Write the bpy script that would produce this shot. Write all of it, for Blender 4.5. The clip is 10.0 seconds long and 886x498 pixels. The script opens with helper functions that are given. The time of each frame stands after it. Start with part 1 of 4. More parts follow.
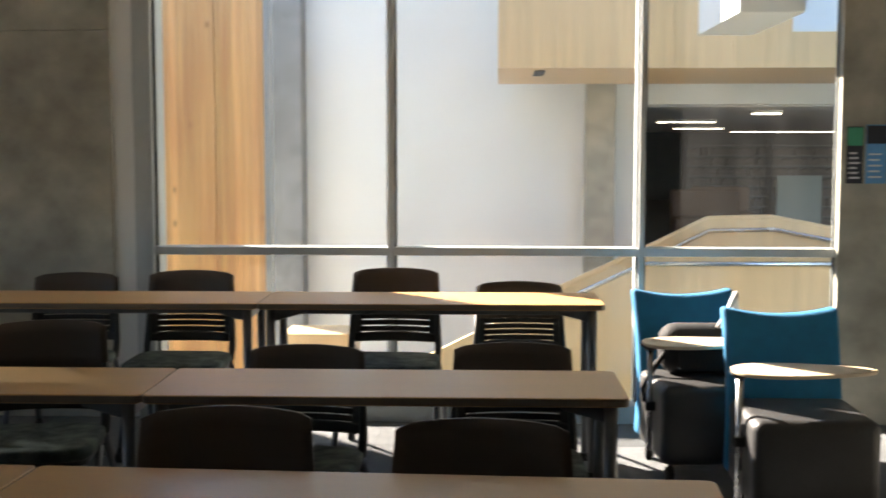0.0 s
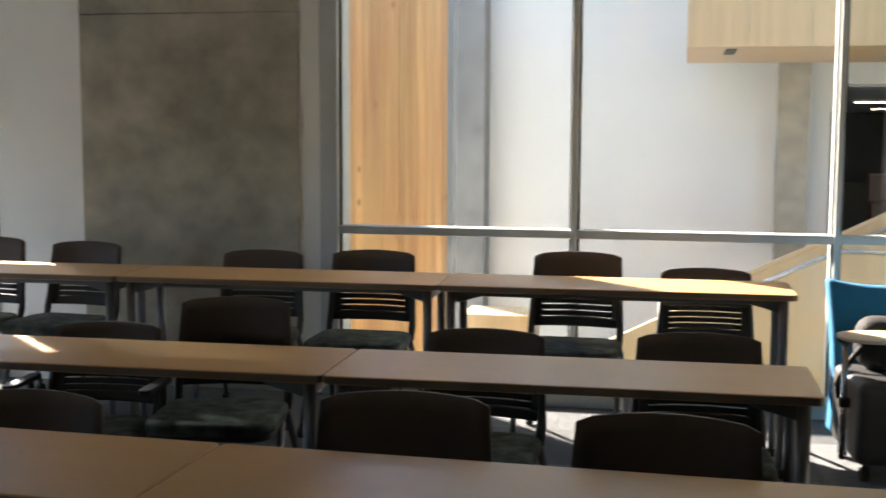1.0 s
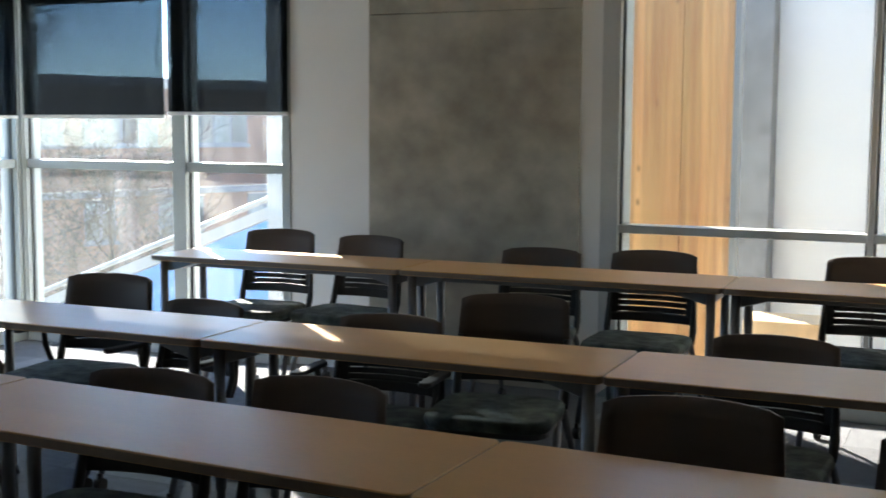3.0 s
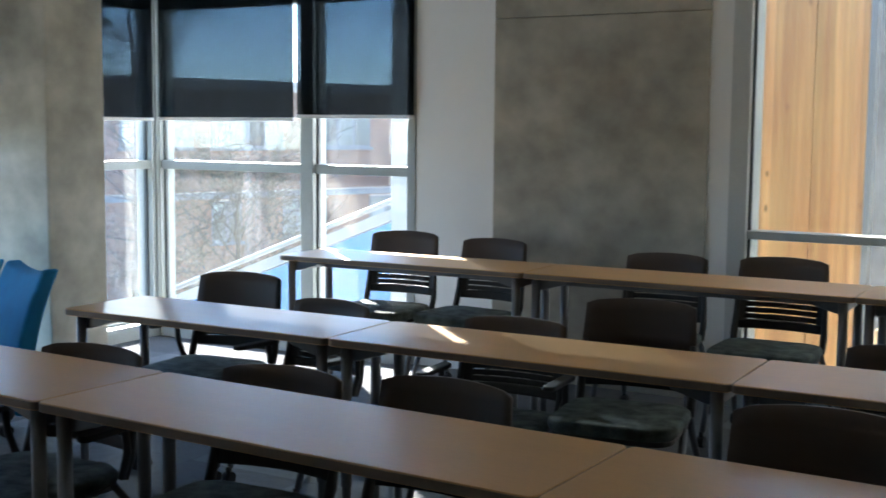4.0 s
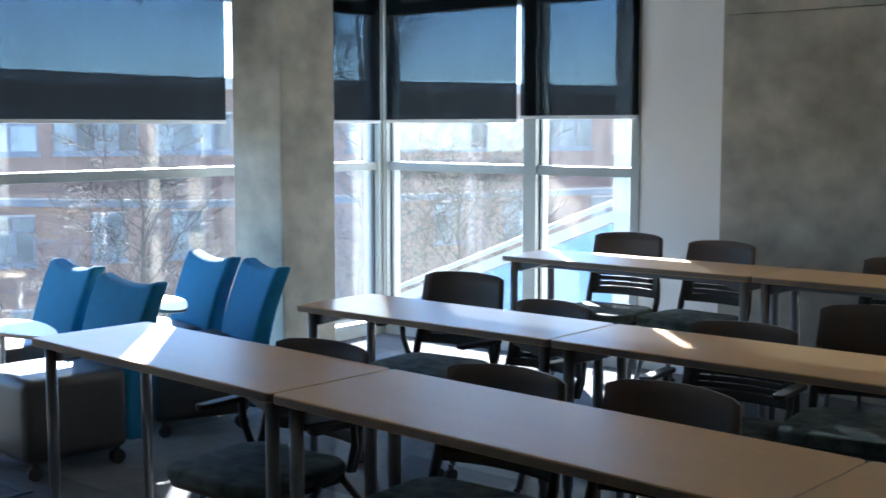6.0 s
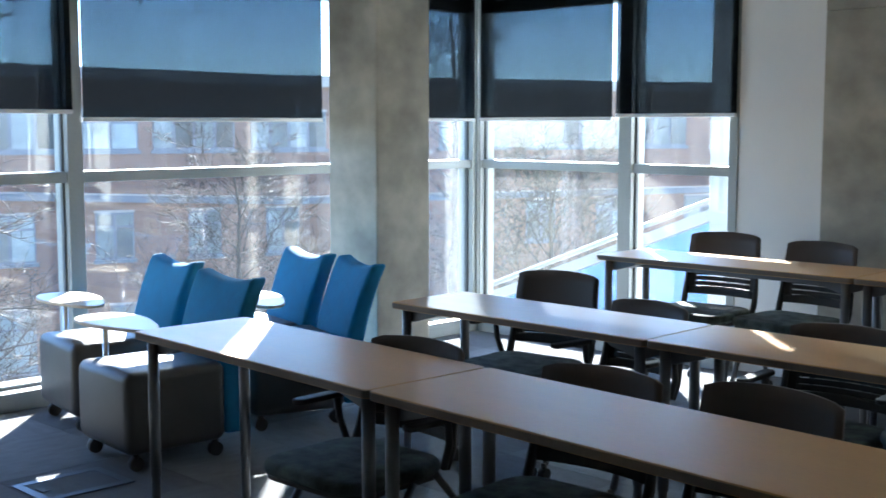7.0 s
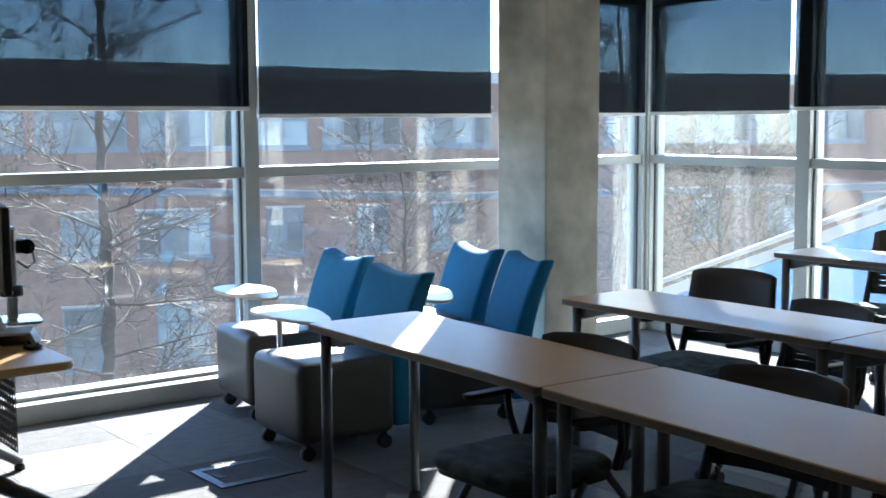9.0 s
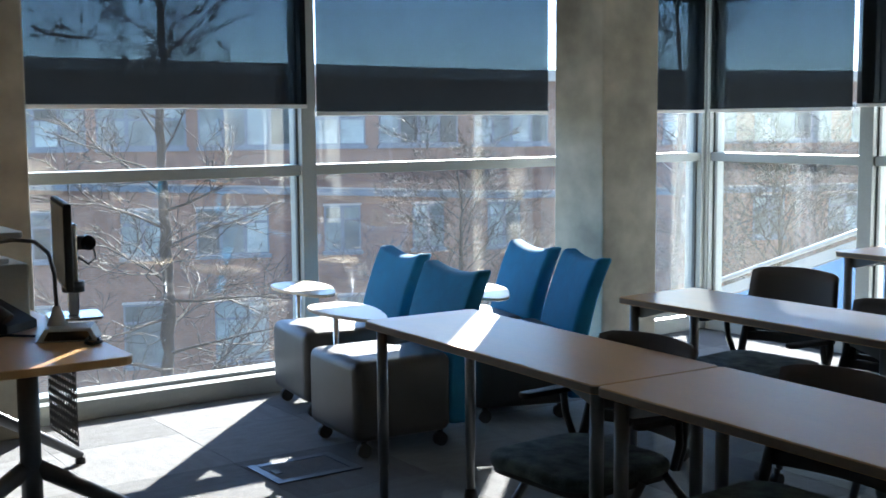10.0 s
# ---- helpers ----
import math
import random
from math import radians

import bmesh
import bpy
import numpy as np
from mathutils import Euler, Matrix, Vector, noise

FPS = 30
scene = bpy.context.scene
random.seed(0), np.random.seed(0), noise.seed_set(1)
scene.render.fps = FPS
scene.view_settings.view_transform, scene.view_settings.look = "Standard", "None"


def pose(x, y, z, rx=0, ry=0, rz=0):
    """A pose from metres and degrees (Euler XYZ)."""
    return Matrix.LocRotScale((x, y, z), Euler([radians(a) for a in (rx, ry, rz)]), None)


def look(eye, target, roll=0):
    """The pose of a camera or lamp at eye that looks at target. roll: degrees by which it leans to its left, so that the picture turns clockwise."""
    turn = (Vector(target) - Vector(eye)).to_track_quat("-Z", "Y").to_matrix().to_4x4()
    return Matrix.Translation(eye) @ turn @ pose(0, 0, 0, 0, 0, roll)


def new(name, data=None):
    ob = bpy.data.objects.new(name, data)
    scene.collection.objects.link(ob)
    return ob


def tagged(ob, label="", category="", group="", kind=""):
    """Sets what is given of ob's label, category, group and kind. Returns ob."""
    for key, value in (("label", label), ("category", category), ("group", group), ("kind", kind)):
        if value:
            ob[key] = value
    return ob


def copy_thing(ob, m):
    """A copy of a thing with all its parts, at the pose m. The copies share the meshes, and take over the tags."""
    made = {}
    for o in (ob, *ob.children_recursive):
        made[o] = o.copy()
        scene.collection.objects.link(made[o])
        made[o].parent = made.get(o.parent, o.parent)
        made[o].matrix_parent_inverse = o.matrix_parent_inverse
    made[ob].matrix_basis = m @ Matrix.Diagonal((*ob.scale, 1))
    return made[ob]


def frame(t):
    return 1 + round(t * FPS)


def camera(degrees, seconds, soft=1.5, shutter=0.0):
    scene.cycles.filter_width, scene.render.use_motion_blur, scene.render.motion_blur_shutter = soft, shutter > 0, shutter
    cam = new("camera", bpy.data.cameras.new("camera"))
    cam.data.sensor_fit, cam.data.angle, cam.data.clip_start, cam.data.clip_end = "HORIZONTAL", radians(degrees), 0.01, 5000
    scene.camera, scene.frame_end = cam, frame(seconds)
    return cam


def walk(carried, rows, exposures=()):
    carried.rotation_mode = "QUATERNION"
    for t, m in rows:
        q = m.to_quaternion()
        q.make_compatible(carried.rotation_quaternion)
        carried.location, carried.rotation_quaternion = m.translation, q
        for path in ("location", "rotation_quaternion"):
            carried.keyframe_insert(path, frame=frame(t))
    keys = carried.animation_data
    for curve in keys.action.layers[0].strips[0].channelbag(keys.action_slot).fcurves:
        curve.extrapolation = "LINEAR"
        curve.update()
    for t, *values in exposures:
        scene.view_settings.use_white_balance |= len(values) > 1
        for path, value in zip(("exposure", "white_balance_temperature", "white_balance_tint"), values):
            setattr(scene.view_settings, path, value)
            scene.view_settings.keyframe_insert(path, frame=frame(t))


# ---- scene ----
# ---- camera ----
cam = camera(40.45, 10.0, soft=1.6, shutter=0.5)
PATH = [
    (0, (0.007, 0.002, 1.500), (-0.177, 3.983, 1.157), 0.01),
    (0.5, (0.005, 0.041, 1.508), (-0.490, 3.991, 1.124), 0.21),
    (1, (-0.008, 0.085, 1.508), (-0.785, 3.987, 1.096), 0.25),
    (1.5, (-0.023, 0.131, 1.502), (-1.053, 3.973, 1.077), 0.11),
    (2, (-0.043, 0.152, 1.490), (-1.288, 3.930, 1.069), 0.26),
    (2.5, (-0.053, 0.155, 1.492), (-1.498, 3.862, 1.072), 0.22),
    (4, (-0.078, 0.127, 1.490), (-2.066, 3.575, 1.084), 0.52),
    (4.5, (-0.084, 0.126, 1.493), (-2.236, 3.473, 1.086), 0.37),
    (5, (-0.092, 0.127, 1.490), (-2.401, 3.368, 1.086), 0.24),
    (5.5, (-0.093, 0.131, 1.487), (-2.547, 3.264, 1.084), 0.07),
    (7, (-0.107, 0.118, 1.492), (-2.911, 2.940, 1.078), 0.02),
    (7.5, (-0.101, 0.103, 1.493), (-3.007, 2.820, 1.076), -0.07),
    (8, (-0.112, 0.095, 1.496), (-3.112, 2.707, 1.073), -0.19),
    (8.5, (-0.127, 0.101, 1.495), (-3.213, 2.609, 1.069), -0.28),
    (9, (-0.153, 0.122, 1.485), (-3.314, 2.536, 1.060), -0.32),
    (9.5, (-0.166, 0.128, 1.483), (-3.386, 2.463, 1.055), -0.42),
    (10, (-0.162, 0.128, 1.482), (-3.432, 2.390, 1.052), -0.43),
]
EXPOSURES = [(0.0, 2.86, 7450, 14), (2.5, 2.92, 6950, 12), (4.0, 3.02, 6350, 10), (5.5, 3.12, 5950, 10), (7.7, 3.1, 5950, 9), (10.0, 2.68, 6350, 9)]
walk(cam, [(t, look(eye, target, roll)) for t, eye, target, roll in PATH], EXPOSURES)

# ---- light ----
SUN_FROM = Vector((-0.713, 0.701, 0.0))
SUN_EL = radians(29.5)
world = bpy.data.worlds.new("world")
scene.world = world
world.use_nodes = True
wn = world.node_tree
bg = wn.nodes["Background"]
sky = wn.nodes.new("ShaderNodeTexSky")
sky.sky_type = "NISHITA"
sky.sun_disc = False
sky.altitude = 2500
sky.air_density = 0.8
sky.dust_density = 0.0
sky.ozone_density = 3.0
sky.sun_elevation = SUN_EL
sky.sun_rotation = math.atan2(SUN_FROM.x, SUN_FROM.y)
wn.links.new(sky.outputs[0], bg.inputs[0])
bg.inputs[1].default_value = 0.145
sun = new("sun", bpy.data.lights.new("sun", "SUN"))
sun.data.energy = 4.5
sun.data.angle = radians(0.53)
sun.data.color = (1.0, 0.965, 0.91)
sun.matrix_world = look(tuple(SUN_FROM * 20 * math.cos(SUN_EL) + Vector((0, 0, 20 * math.sin(SUN_EL)))), (0, 0, 0))


# ---- materials ----
def socket(node, name):
    return node.inputs[name]


def material(name, color, rough=0.6, metal=0.0, var=0.12, scale=6.0, bump=0.0, bump_scale=80.0, stretch=(1, 1, 1), second=None,
             per_object=0.0, spec=0.5, rough_var=0.08):
    m = bpy.data.materials.new(name)
    m.use_nodes = True
    nt = m.node_tree
    b = nt.nodes["Principled BSDF"]
    b.inputs["Roughness"].default_value = rough
    b.inputs["Metallic"].default_value = metal
    b.inputs["Specular IOR Level"].default_value = spec
    co = nt.nodes.new("ShaderNodeTexCoord")
    mp = nt.nodes.new("ShaderNodeMapping")
    mp.inputs["Scale"].default_value = stretch
    nt.links.new(co.outputs["Object"], mp.inputs[0])
    n1 = nt.nodes.new("ShaderNodeTexNoise")
    n1.inputs["Scale"].default_value = scale
    n1.inputs["Detail"].default_value = 6
    nt.links.new(mp.outputs[0], n1.inputs["Vector"])
    ramp = nt.nodes.new("ShaderNodeValToRGB")
    c = Vector(color)
    c2 = Vector(second) if second else c
    ramp.color_ramp.elements[0].position = 0.3
    ramp.color_ramp.elements[1].position = 0.7
    ramp.color_ramp.elements[0].color = (*(c * (1 - var)), 1)
    ramp.color_ramp.elements[1].color = (*[min(1, v) for v in c2 * (1 + var)], 1)
    nt.links.new(n1.outputs["Fac"], ramp.inputs[0])
    out = ramp.outputs[0]
    n2 = nt.nodes.new("ShaderNodeTexNoise")
    n2.inputs["Scale"].default_value = bump_scale
    n2.inputs["Detail"].default_value = 4
    nt.links.new(mp.outputs[0], n2.inputs["Vector"])
    mix = nt.nodes.new("ShaderNodeMix")
    mix.data_type = "RGBA"
    mix.blend_type = "OVERLAY"
    mix.inputs["Factor"].default_value = min(1.0, var * 2.0)
    nt.links.new(out, mix.inputs["A"])
    nt.links.new(n2.outputs["Fac"], mix.inputs["B"])
    out = mix.outputs["Result"]
    if per_object:
        info = nt.nodes.new("ShaderNodeObjectInfo")
        mr = nt.nodes.new("ShaderNodeMapRange")
        mr.inputs["To Min"].default_value = 1 - per_object
        mr.inputs["To Max"].default_value = 1 + per_object
        nt.links.new(info.outputs["Random"], mr.inputs["Value"])
        hs = nt.nodes.new("ShaderNodeHueSaturation")
        nt.links.new(mr.outputs[0], hs.inputs["Value"])
        nt.links.new(out, hs.inputs["Color"])
        out = hs.outputs[0]
    nt.links.new(out, b.inputs["Base Color"])
    if bump:
        bp = nt.nodes.new("ShaderNodeBump")
        bp.inputs["Strength"].default_value = bump
        bp.inputs["Distance"].default_value = 0.01
        nt.links.new(n2.outputs["Fac"], bp.inputs["Height"])
        nt.links.new(bp.outputs[0], b.inputs["Normal"])
    rr = nt.nodes.new("ShaderNodeMapRange")
    rr.inputs["To Min"].default_value = max(0.02, rough - rough_var)
    rr.inputs["To Max"].default_value = min(1, rough + rough_var)
    nt.links.new(n1.outputs["Fac"], rr.inputs["Value"])
    nt.links.new(rr.outputs[0], b.inputs["Roughness"])
    return m


def glass_material(name, tint=(0.95, 0.97, 0.96), dirt=0.0, gloss=0.035):
    m = bpy.data.materials.new(name)
    m.use_nodes = True
    nt = m.node_tree
    nt.nodes.clear()
    o = nt.nodes.new("ShaderNodeOutputMaterial")
    tr = nt.nodes.new("ShaderNodeBsdfTransparent")
    tr.inputs[0].default_value = (*tint, 1)
    gl = nt.nodes.new("ShaderNodeBsdfGlossy")
    gl.inputs["Roughness"].default_value = 0.01
    lw = nt.nodes.new("ShaderNodeLayerWeight")
    lw.inputs["Blend"].default_value = 0.5
    pw = nt.nodes.new("ShaderNodeMath")
    pw.operation = "POWER"
    pw.inputs[1].default_value = 4.0
    ma = nt.nodes.new("ShaderNodeMath")
    ma.operation = "MULTIPLY_ADD"
    ma.inputs[1].default_value = 0.6
    ma.inputs[2].default_value = gloss
    nt.links.new(lw.outputs["Facing"], pw.inputs[0])
    nt.links.new(pw.outputs[0], ma.inputs[0])
    mx = nt.nodes.new("ShaderNodeMixShader")
    nt.links.new(ma.outputs[0], mx.inputs[0])
    nt.links.new(tr.outputs[0], mx.inputs[1])
    nt.links.new(gl.outputs[0], mx.inputs[2])
    # dust and wipe marks that scatter the sun
    tl = nt.nodes.new("ShaderNodeBsdfTranslucent")
    tl.inputs[0].default_value = (0.9, 0.9, 0.9, 1)
    co = nt.nodes.new("ShaderNodeTexCoord")
    mp = nt.nodes.new("ShaderNodeMapping")
    mp.inputs["Scale"].default_value = (3.0, 3.0, 0.7)
    nz = nt.nodes.new("ShaderNodeTexNoise")
    nz.inputs["Scale"].default_value = 2.2
    nz.inputs["Detail"].default_value = 7
    nz.inputs["Roughness"].default_value = 0.62
    mr = nt.nodes.new("ShaderNodeMapRange")
    mr.inputs["From Min"].default_value = 0.38
    mr.inputs["From Max"].default_value = 0.72
    mr.inputs["To Min"].default_value = dirt * 0.7
    mr.inputs["To Max"].default_value = dirt * 1.7
    m2 = nt.nodes.new("ShaderNodeMixShader")
    nt.links.new(co.outputs["Object"], mp.inputs[0])
    nt.links.new(mp.outputs[0], nz.inputs["Vector"])
    nt.links.new(nz.outputs["Fac"], mr.inputs["Value"])
    nt.links.new(mr.outputs[0], m2.inputs[0])
    nt.links.new(mx.outputs[0], m2.inputs[1])
    nt.links.new(tl.outputs[0], m2.inputs[2])
    nt.links.new(m2.outputs[0], o.inputs[0])
    return m


def shade_material(name, openness, color):
    """Woven screen cloth: open holes between dark threads."""
    m = bpy.data.materials.new(name)
    m.use_nodes = True
    nt = m.node_tree
    nt.nodes.clear()
    o = nt.nodes.new("ShaderNodeOutputMaterial")
    tr = nt.nodes.new("ShaderNodeBsdfTransparent")
    # slight blue in the holes, to turn the sky behind bluer
    tr.inputs[0].default_value = (0.86, 0.95, 1.0, 1)
    df = nt.nodes.new("ShaderNodeBsdfDiffuse")
    df.inputs[0].default_value = (*color, 1)
    tl = nt.nodes.new("ShaderNodeBsdfTranslucent")
    tl.inputs[0].default_value = (*[c * 1.2 for c in color], 1)
    add = nt.nodes.new("ShaderNodeMixShader")
    add.inputs[0].default_value = 0.3
    nt.links.new(df.outputs[0], add.inputs[1])
    nt.links.new(tl.outputs[0], add.inputs[2])
    co = nt.nodes.new("ShaderNodeTexCoord")
    mp = nt.nodes.new("ShaderNodeMapping")
    mp.inputs["Scale"].default_value = (9, 9, 0.6)
    nt.links.new(co.outputs["Object"], mp.inputs[0])
    nz = nt.nodes.new("ShaderNodeTexNoise")
    nz.inputs["Scale"].default_value = 1.6
    nt.links.new(mp.outputs[0], nz.inputs["Vector"])
    mr = nt.nodes.new("ShaderNodeMapRange")
    mr.inputs["To Min"].default_value = openness * 0.8
    mr.inputs["To Max"].default_value = openness * 1.2
    nt.links.new(nz.outputs["Fac"], mr.inputs["Value"])
    mx = nt.nodes.new("ShaderNodeMixShader")
    nt.links.new(mr.outputs[0], mx.inputs[0])
    nt.links.new(add.outputs[0], mx.inputs[1])
    nt.links.new(tr.outputs[0], mx.inputs[2])
    nt.links.new(mx.outputs[0], o.inputs[0])
    return m


def frosted_material(name):
    m = bpy.data.materials.new(name)
    m.use_nodes = True
    nt = m.node_tree
    nt.nodes.clear()
    o = nt.nodes.new("ShaderNodeOutputMaterial")
    t = nt.nodes.new("ShaderNodeBsdfTranslucent")
    t.inputs[0].default_value = (0.36, 0.375, 0.385, 1)
    nt.links.new(t.outputs[0], o.inputs[0])
    return m


def emit_material(name, color, strength):
    m = bpy.data.materials.new(name)
    m.use_nodes = True
    nt = m.node_tree
    nt.nodes.clear()
    o = nt.nodes.new("ShaderNodeOutputMaterial")
    e = nt.nodes.new("ShaderNodeEmission")
    e.inputs[0].default_value = (*color, 1)
    e.inputs[1].default_value = strength
    nt.links.new(e.outputs[0], o.inputs[0])
    return m


def brick_material(name):
    m = bpy.data.materials.new(name)
    m.use_nodes = True
    nt = m.node_tree
    b = nt.nodes["Principled BSDF"]
    b.inputs["Roughness"].default_value = 0.85
    co = nt.nodes.new("ShaderNodeTexCoord")
    sp = nt.nodes.new("ShaderNodeSeparateXYZ")
    mp = nt.nodes.new("ShaderNodeCombineXYZ")
    nt.links.new(co.outputs["Object"], sp.inputs[0])
    nt.links.new(sp.outputs["Y"], mp.inputs["X"])
    nt.links.new(sp.outputs["Z"], mp.inputs["Y"])
    br = nt.nodes.new("ShaderNodeTexBrick")
    br.inputs["Scale"].default_value = 1.0
    br.inputs["Brick Width"].default_value = 0.23
    br.inputs["Row Height"].default_value = 0.075
    br.inputs["Mortar Size"].default_value = 0.008
    br.inputs["Color1"].default_value = (0.27, 0.13, 0.085, 1)
    br.inputs["Color2"].default_value = (0.21, 0.098, 0.064, 1)
    br.inputs["Mortar"].default_value = (0.24, 0.19, 0.16, 1)
    nt.links.new(mp.outputs[0], br.inputs["Vector"])
    nz = nt.nodes.new("ShaderNodeTexNoise")
    nz.inputs["Scale"].default_value = 0.5
    nz.inputs["Detail"].default_value = 5
    nt.links.new(co.outputs["Object"], nz.inputs["Vector"])
    mix = nt.nodes.new("ShaderNodeMix")
    mix.data_type = "RGBA"
    mix.blend_type = "OVERLAY"
    mix.inputs["Factor"].default_value = 0.5
    nt.links.new(br.outputs["Color"], mix.inputs["A"])
    nt.links.new(nz.outputs["Fac"], mix.inputs["B"])
    nt.links.new(mix.outputs["Result"], b.inputs["Base Color"])
    return m


M = {}
M["tabletop"] = material("tabletop_laminate", (0.64, 0.36, 0.145), 0.36, var=0.05, scale=2, bump_scale=40, stretch=(1, 4, 1), spec=0.7, rough_var=0.02)
M["table_edge"] = material("table_edge_band", (0.22, 0.16, 0.11), 0.5, var=0.08)
M["dark_metal"] = material("dark_grey_metal", (0.085, 0.09, 0.10), 0.42, metal=0.35, var=0.08, bump=0.03, bump_scale=200)
M["chrome"] = material("brushed_steel", (0.62, 0.63, 0.64), 0.25, metal=1.0, var=0.05)
M["chair_shell"] = material("taupe_plastic", (0.070, 0.049, 0.036), 0.58, var=0.06, bump=0.05, bump_scale=350)
M["chair_black"] = material("black_plastic", (0.014, 0.014, 0.014), 0.55, var=0.1, bump=0.04, bump_scale=300)
M["seat_cloth"] = material("patterned_green_cloth", (0.026, 0.042, 0.038), 0.9, var=0.45, scale=16, bump=0.3, bump_scale=260, second=(0.075, 0.096, 0.085))
M["vinyl"] = material("charcoal_vinyl", (0.045, 0.044, 0.044), 0.42, var=0.1, scale=10, bump=0.12, bump_scale=180)
M["blue"] = material("blue_wool_cloth", (0.006, 0.170, 0.345), 0.85, var=0.10, scale=18, bump=0.25, bump_scale=420)
M["tablet"] = material("pale_maple_laminate", (0.62, 0.50, 0.35), 0.35, var=0.06, stretch=(1, 8, 1))
M["nylon"] = material("black_nylon", (0.008, 0.008, 0.009), 0.8, var=0.2, scale=30, bump=0.2, bump_scale=300)
M["rubber"] = material("black_rubber", (0.02, 0.02, 0.02), 0.7, var=0.1)
M["concrete"] = material("cast_concrete", (0.385, 0.365, 0.302), 0.72, var=0.25, scale=1.7, bump=0.12, bump_scale=5.5, stretch=(1, 1, 1.15))
# darker copy of the cast concrete, the atrium pier's shade put into the colour
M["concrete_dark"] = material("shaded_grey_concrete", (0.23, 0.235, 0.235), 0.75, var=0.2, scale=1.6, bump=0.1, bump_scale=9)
M["white_wall"] = material("white_painted_plaster", (0.84, 0.85, 0.835), 0.7, var=0.03, scale=2, bump=0.03, bump_scale=220)
M["ceiling"] = material("ceiling_paint", (0.82, 0.82, 0.80), 0.85, var=0.04)
M["frame"] = material("pale_aluminium", (0.35, 0.38, 0.375), 0.42, metal=0.15, var=0.05, scale=4)
M["frame_dark"] = material("grey_gasket", (0.10, 0.11, 0.11), 0.6, var=0.08)
M["frame_grey"] = material("grey_aluminium", (0.56, 0.585, 0.575), 0.4, metal=0.2, var=0.05)
M["carpet"] = material("grey_carpet", (0.125, 0.132, 0.137), 0.95, var=0.14, scale=9, bump=0.5, bump_scale=420, per_object=0.36, stretch=(1, 2.5, 1))
M["slab"] = material("floor_screed", (0.12, 0.12, 0.12), 0.9)
M["glass"] = glass_material("dusty_window_glass", dirt=0.008, gloss=0.07)
M["glass_hazy"] = glass_material("hazy_window_glass", dirt=0.016, gloss=0.07)
M["glass_clean"] = glass_material("interior_glass", dirt=0.004, gloss=0.02)
M["shade"] = shade_material("screen_cloth", 0.18, (0.012, 0.014, 0.016))
M["frosted"] = frosted_material("frosted_skylight")
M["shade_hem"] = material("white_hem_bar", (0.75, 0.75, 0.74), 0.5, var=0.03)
M["wood_warm"] = material("warm_timber", (0.80, 0.385, 0.17), 0.5, var=0.09, scale=2.2, bump=0.05, bump_scale=14, stretch=(9, 9, 0.35), second=(0.84, 0.50, 0.21), per_object=0.16)
M["wood_pale"] = material("pale_maple_panel", (0.78, 0.55, 0.31), 0.45, var=0.10, scale=2, bump=0.03, bump_scale=12, stretch=(8, 8, 0.4), per_object=0.05)
nt = M["wood_warm"].node_tree
bsdf = nt.nodes["Principled BSDF"]
grain = bsdf.inputs["Base Color"].links[0].from_socket
co = nt.nodes.new("ShaderNodeTexCoord")
mp = nt.nodes.new("ShaderNodeMapping")
mp.inputs["Scale"].default_value = (7.0, 0.0, 3.4)
nt.links.new(co.outputs["Object"], mp.inputs[0])
vo = nt.nodes.new("ShaderNodeTexVoronoi")
vo.inputs["Scale"].default_value = 1.0
nt.links.new(mp.outputs[0], vo.inputs["Vector"])
kr = nt.nodes.new("ShaderNodeMapRange")
kr.inputs["From Min"].default_value = 0.05
kr.inputs["From Max"].default_value = 0.13
kr.inputs["To Min"].default_value = 0.75
kr.inputs["To Max"].default_value = 0.0
nt.links.new(vo.outputs["Distance"], kr.inputs["Value"])
sc = nt.nodes.new("ShaderNodeSeparateColor")
nt.links.new(vo.outputs["Color"], sc.inputs[0])
gt = nt.nodes.new("ShaderNodeMath")
gt.operation = "GREATER_THAN"
gt.inputs[1].default_value = 0.45
nt.links.new(sc.outputs[0], gt.inputs[0])
ml = nt.nodes.new("ShaderNodeMath")
ml.operation = "MULTIPLY"
nt.links.new(kr.outputs[0], ml.inputs[0])
nt.links.new(gt.outputs[0], ml.inputs[1])
knot = nt.nodes.new("ShaderNodeMix")
knot.data_type = "RGBA"
knot.inputs["B"].default_value = (0.36, 0.13, 0.045, 1)
nt.links.new(ml.outputs[0], knot.inputs["Factor"])
nt.links.new(grain, knot.inputs["A"])
nt.links.new(knot.outputs["Result"], bsdf.inputs["Base Color"])
M["brick"] = brick_material("red_brick")
M["stone"] = material("pale_stone_band", (0.42, 0.38, 0.34), 0.8, var=0.1)
M["win_blue"] = material("blue_grey_frame", (0.15, 0.17, 0.20), 0.5, var=0.05)
M["pane"] = material("far_window_glass", (0.20, 0.225, 0.215), 0.16, var=0.35, scale=0.9, spec=0.12, per_object=0.7)
M["bark"] = material("grey_bark", (0.034, 0.029, 0.025), 0.9, var=0.6, scale=5, bump=0.8, bump_scale=18, stretch=(1, 1, 0.6))
M["twig"] = material("smooth_twig_bark", (0.04, 0.034, 0.03), 0.7, var=0.3, scale=6, spec=0.25)
M["asphalt"] = material("asphalt", (0.06, 0.06, 0.06), 0.9, var=0.2, scale=1.0)
M["blue_panel"] = material("blue_cladding", (0.03, 0.24, 0.55), 0.45, var=0.08)
M["white_metal"] = material("white_metal", (0.34, 0.36, 0.36), 0.4, var=0.04)
# near-black for shelves and walls alike, so the room's dimness sits in the colour
M["dark_room"] = material("dim_shelves_and_walls", (0.035, 0.033, 0.032), 0.6, var=0.3, scale=4)
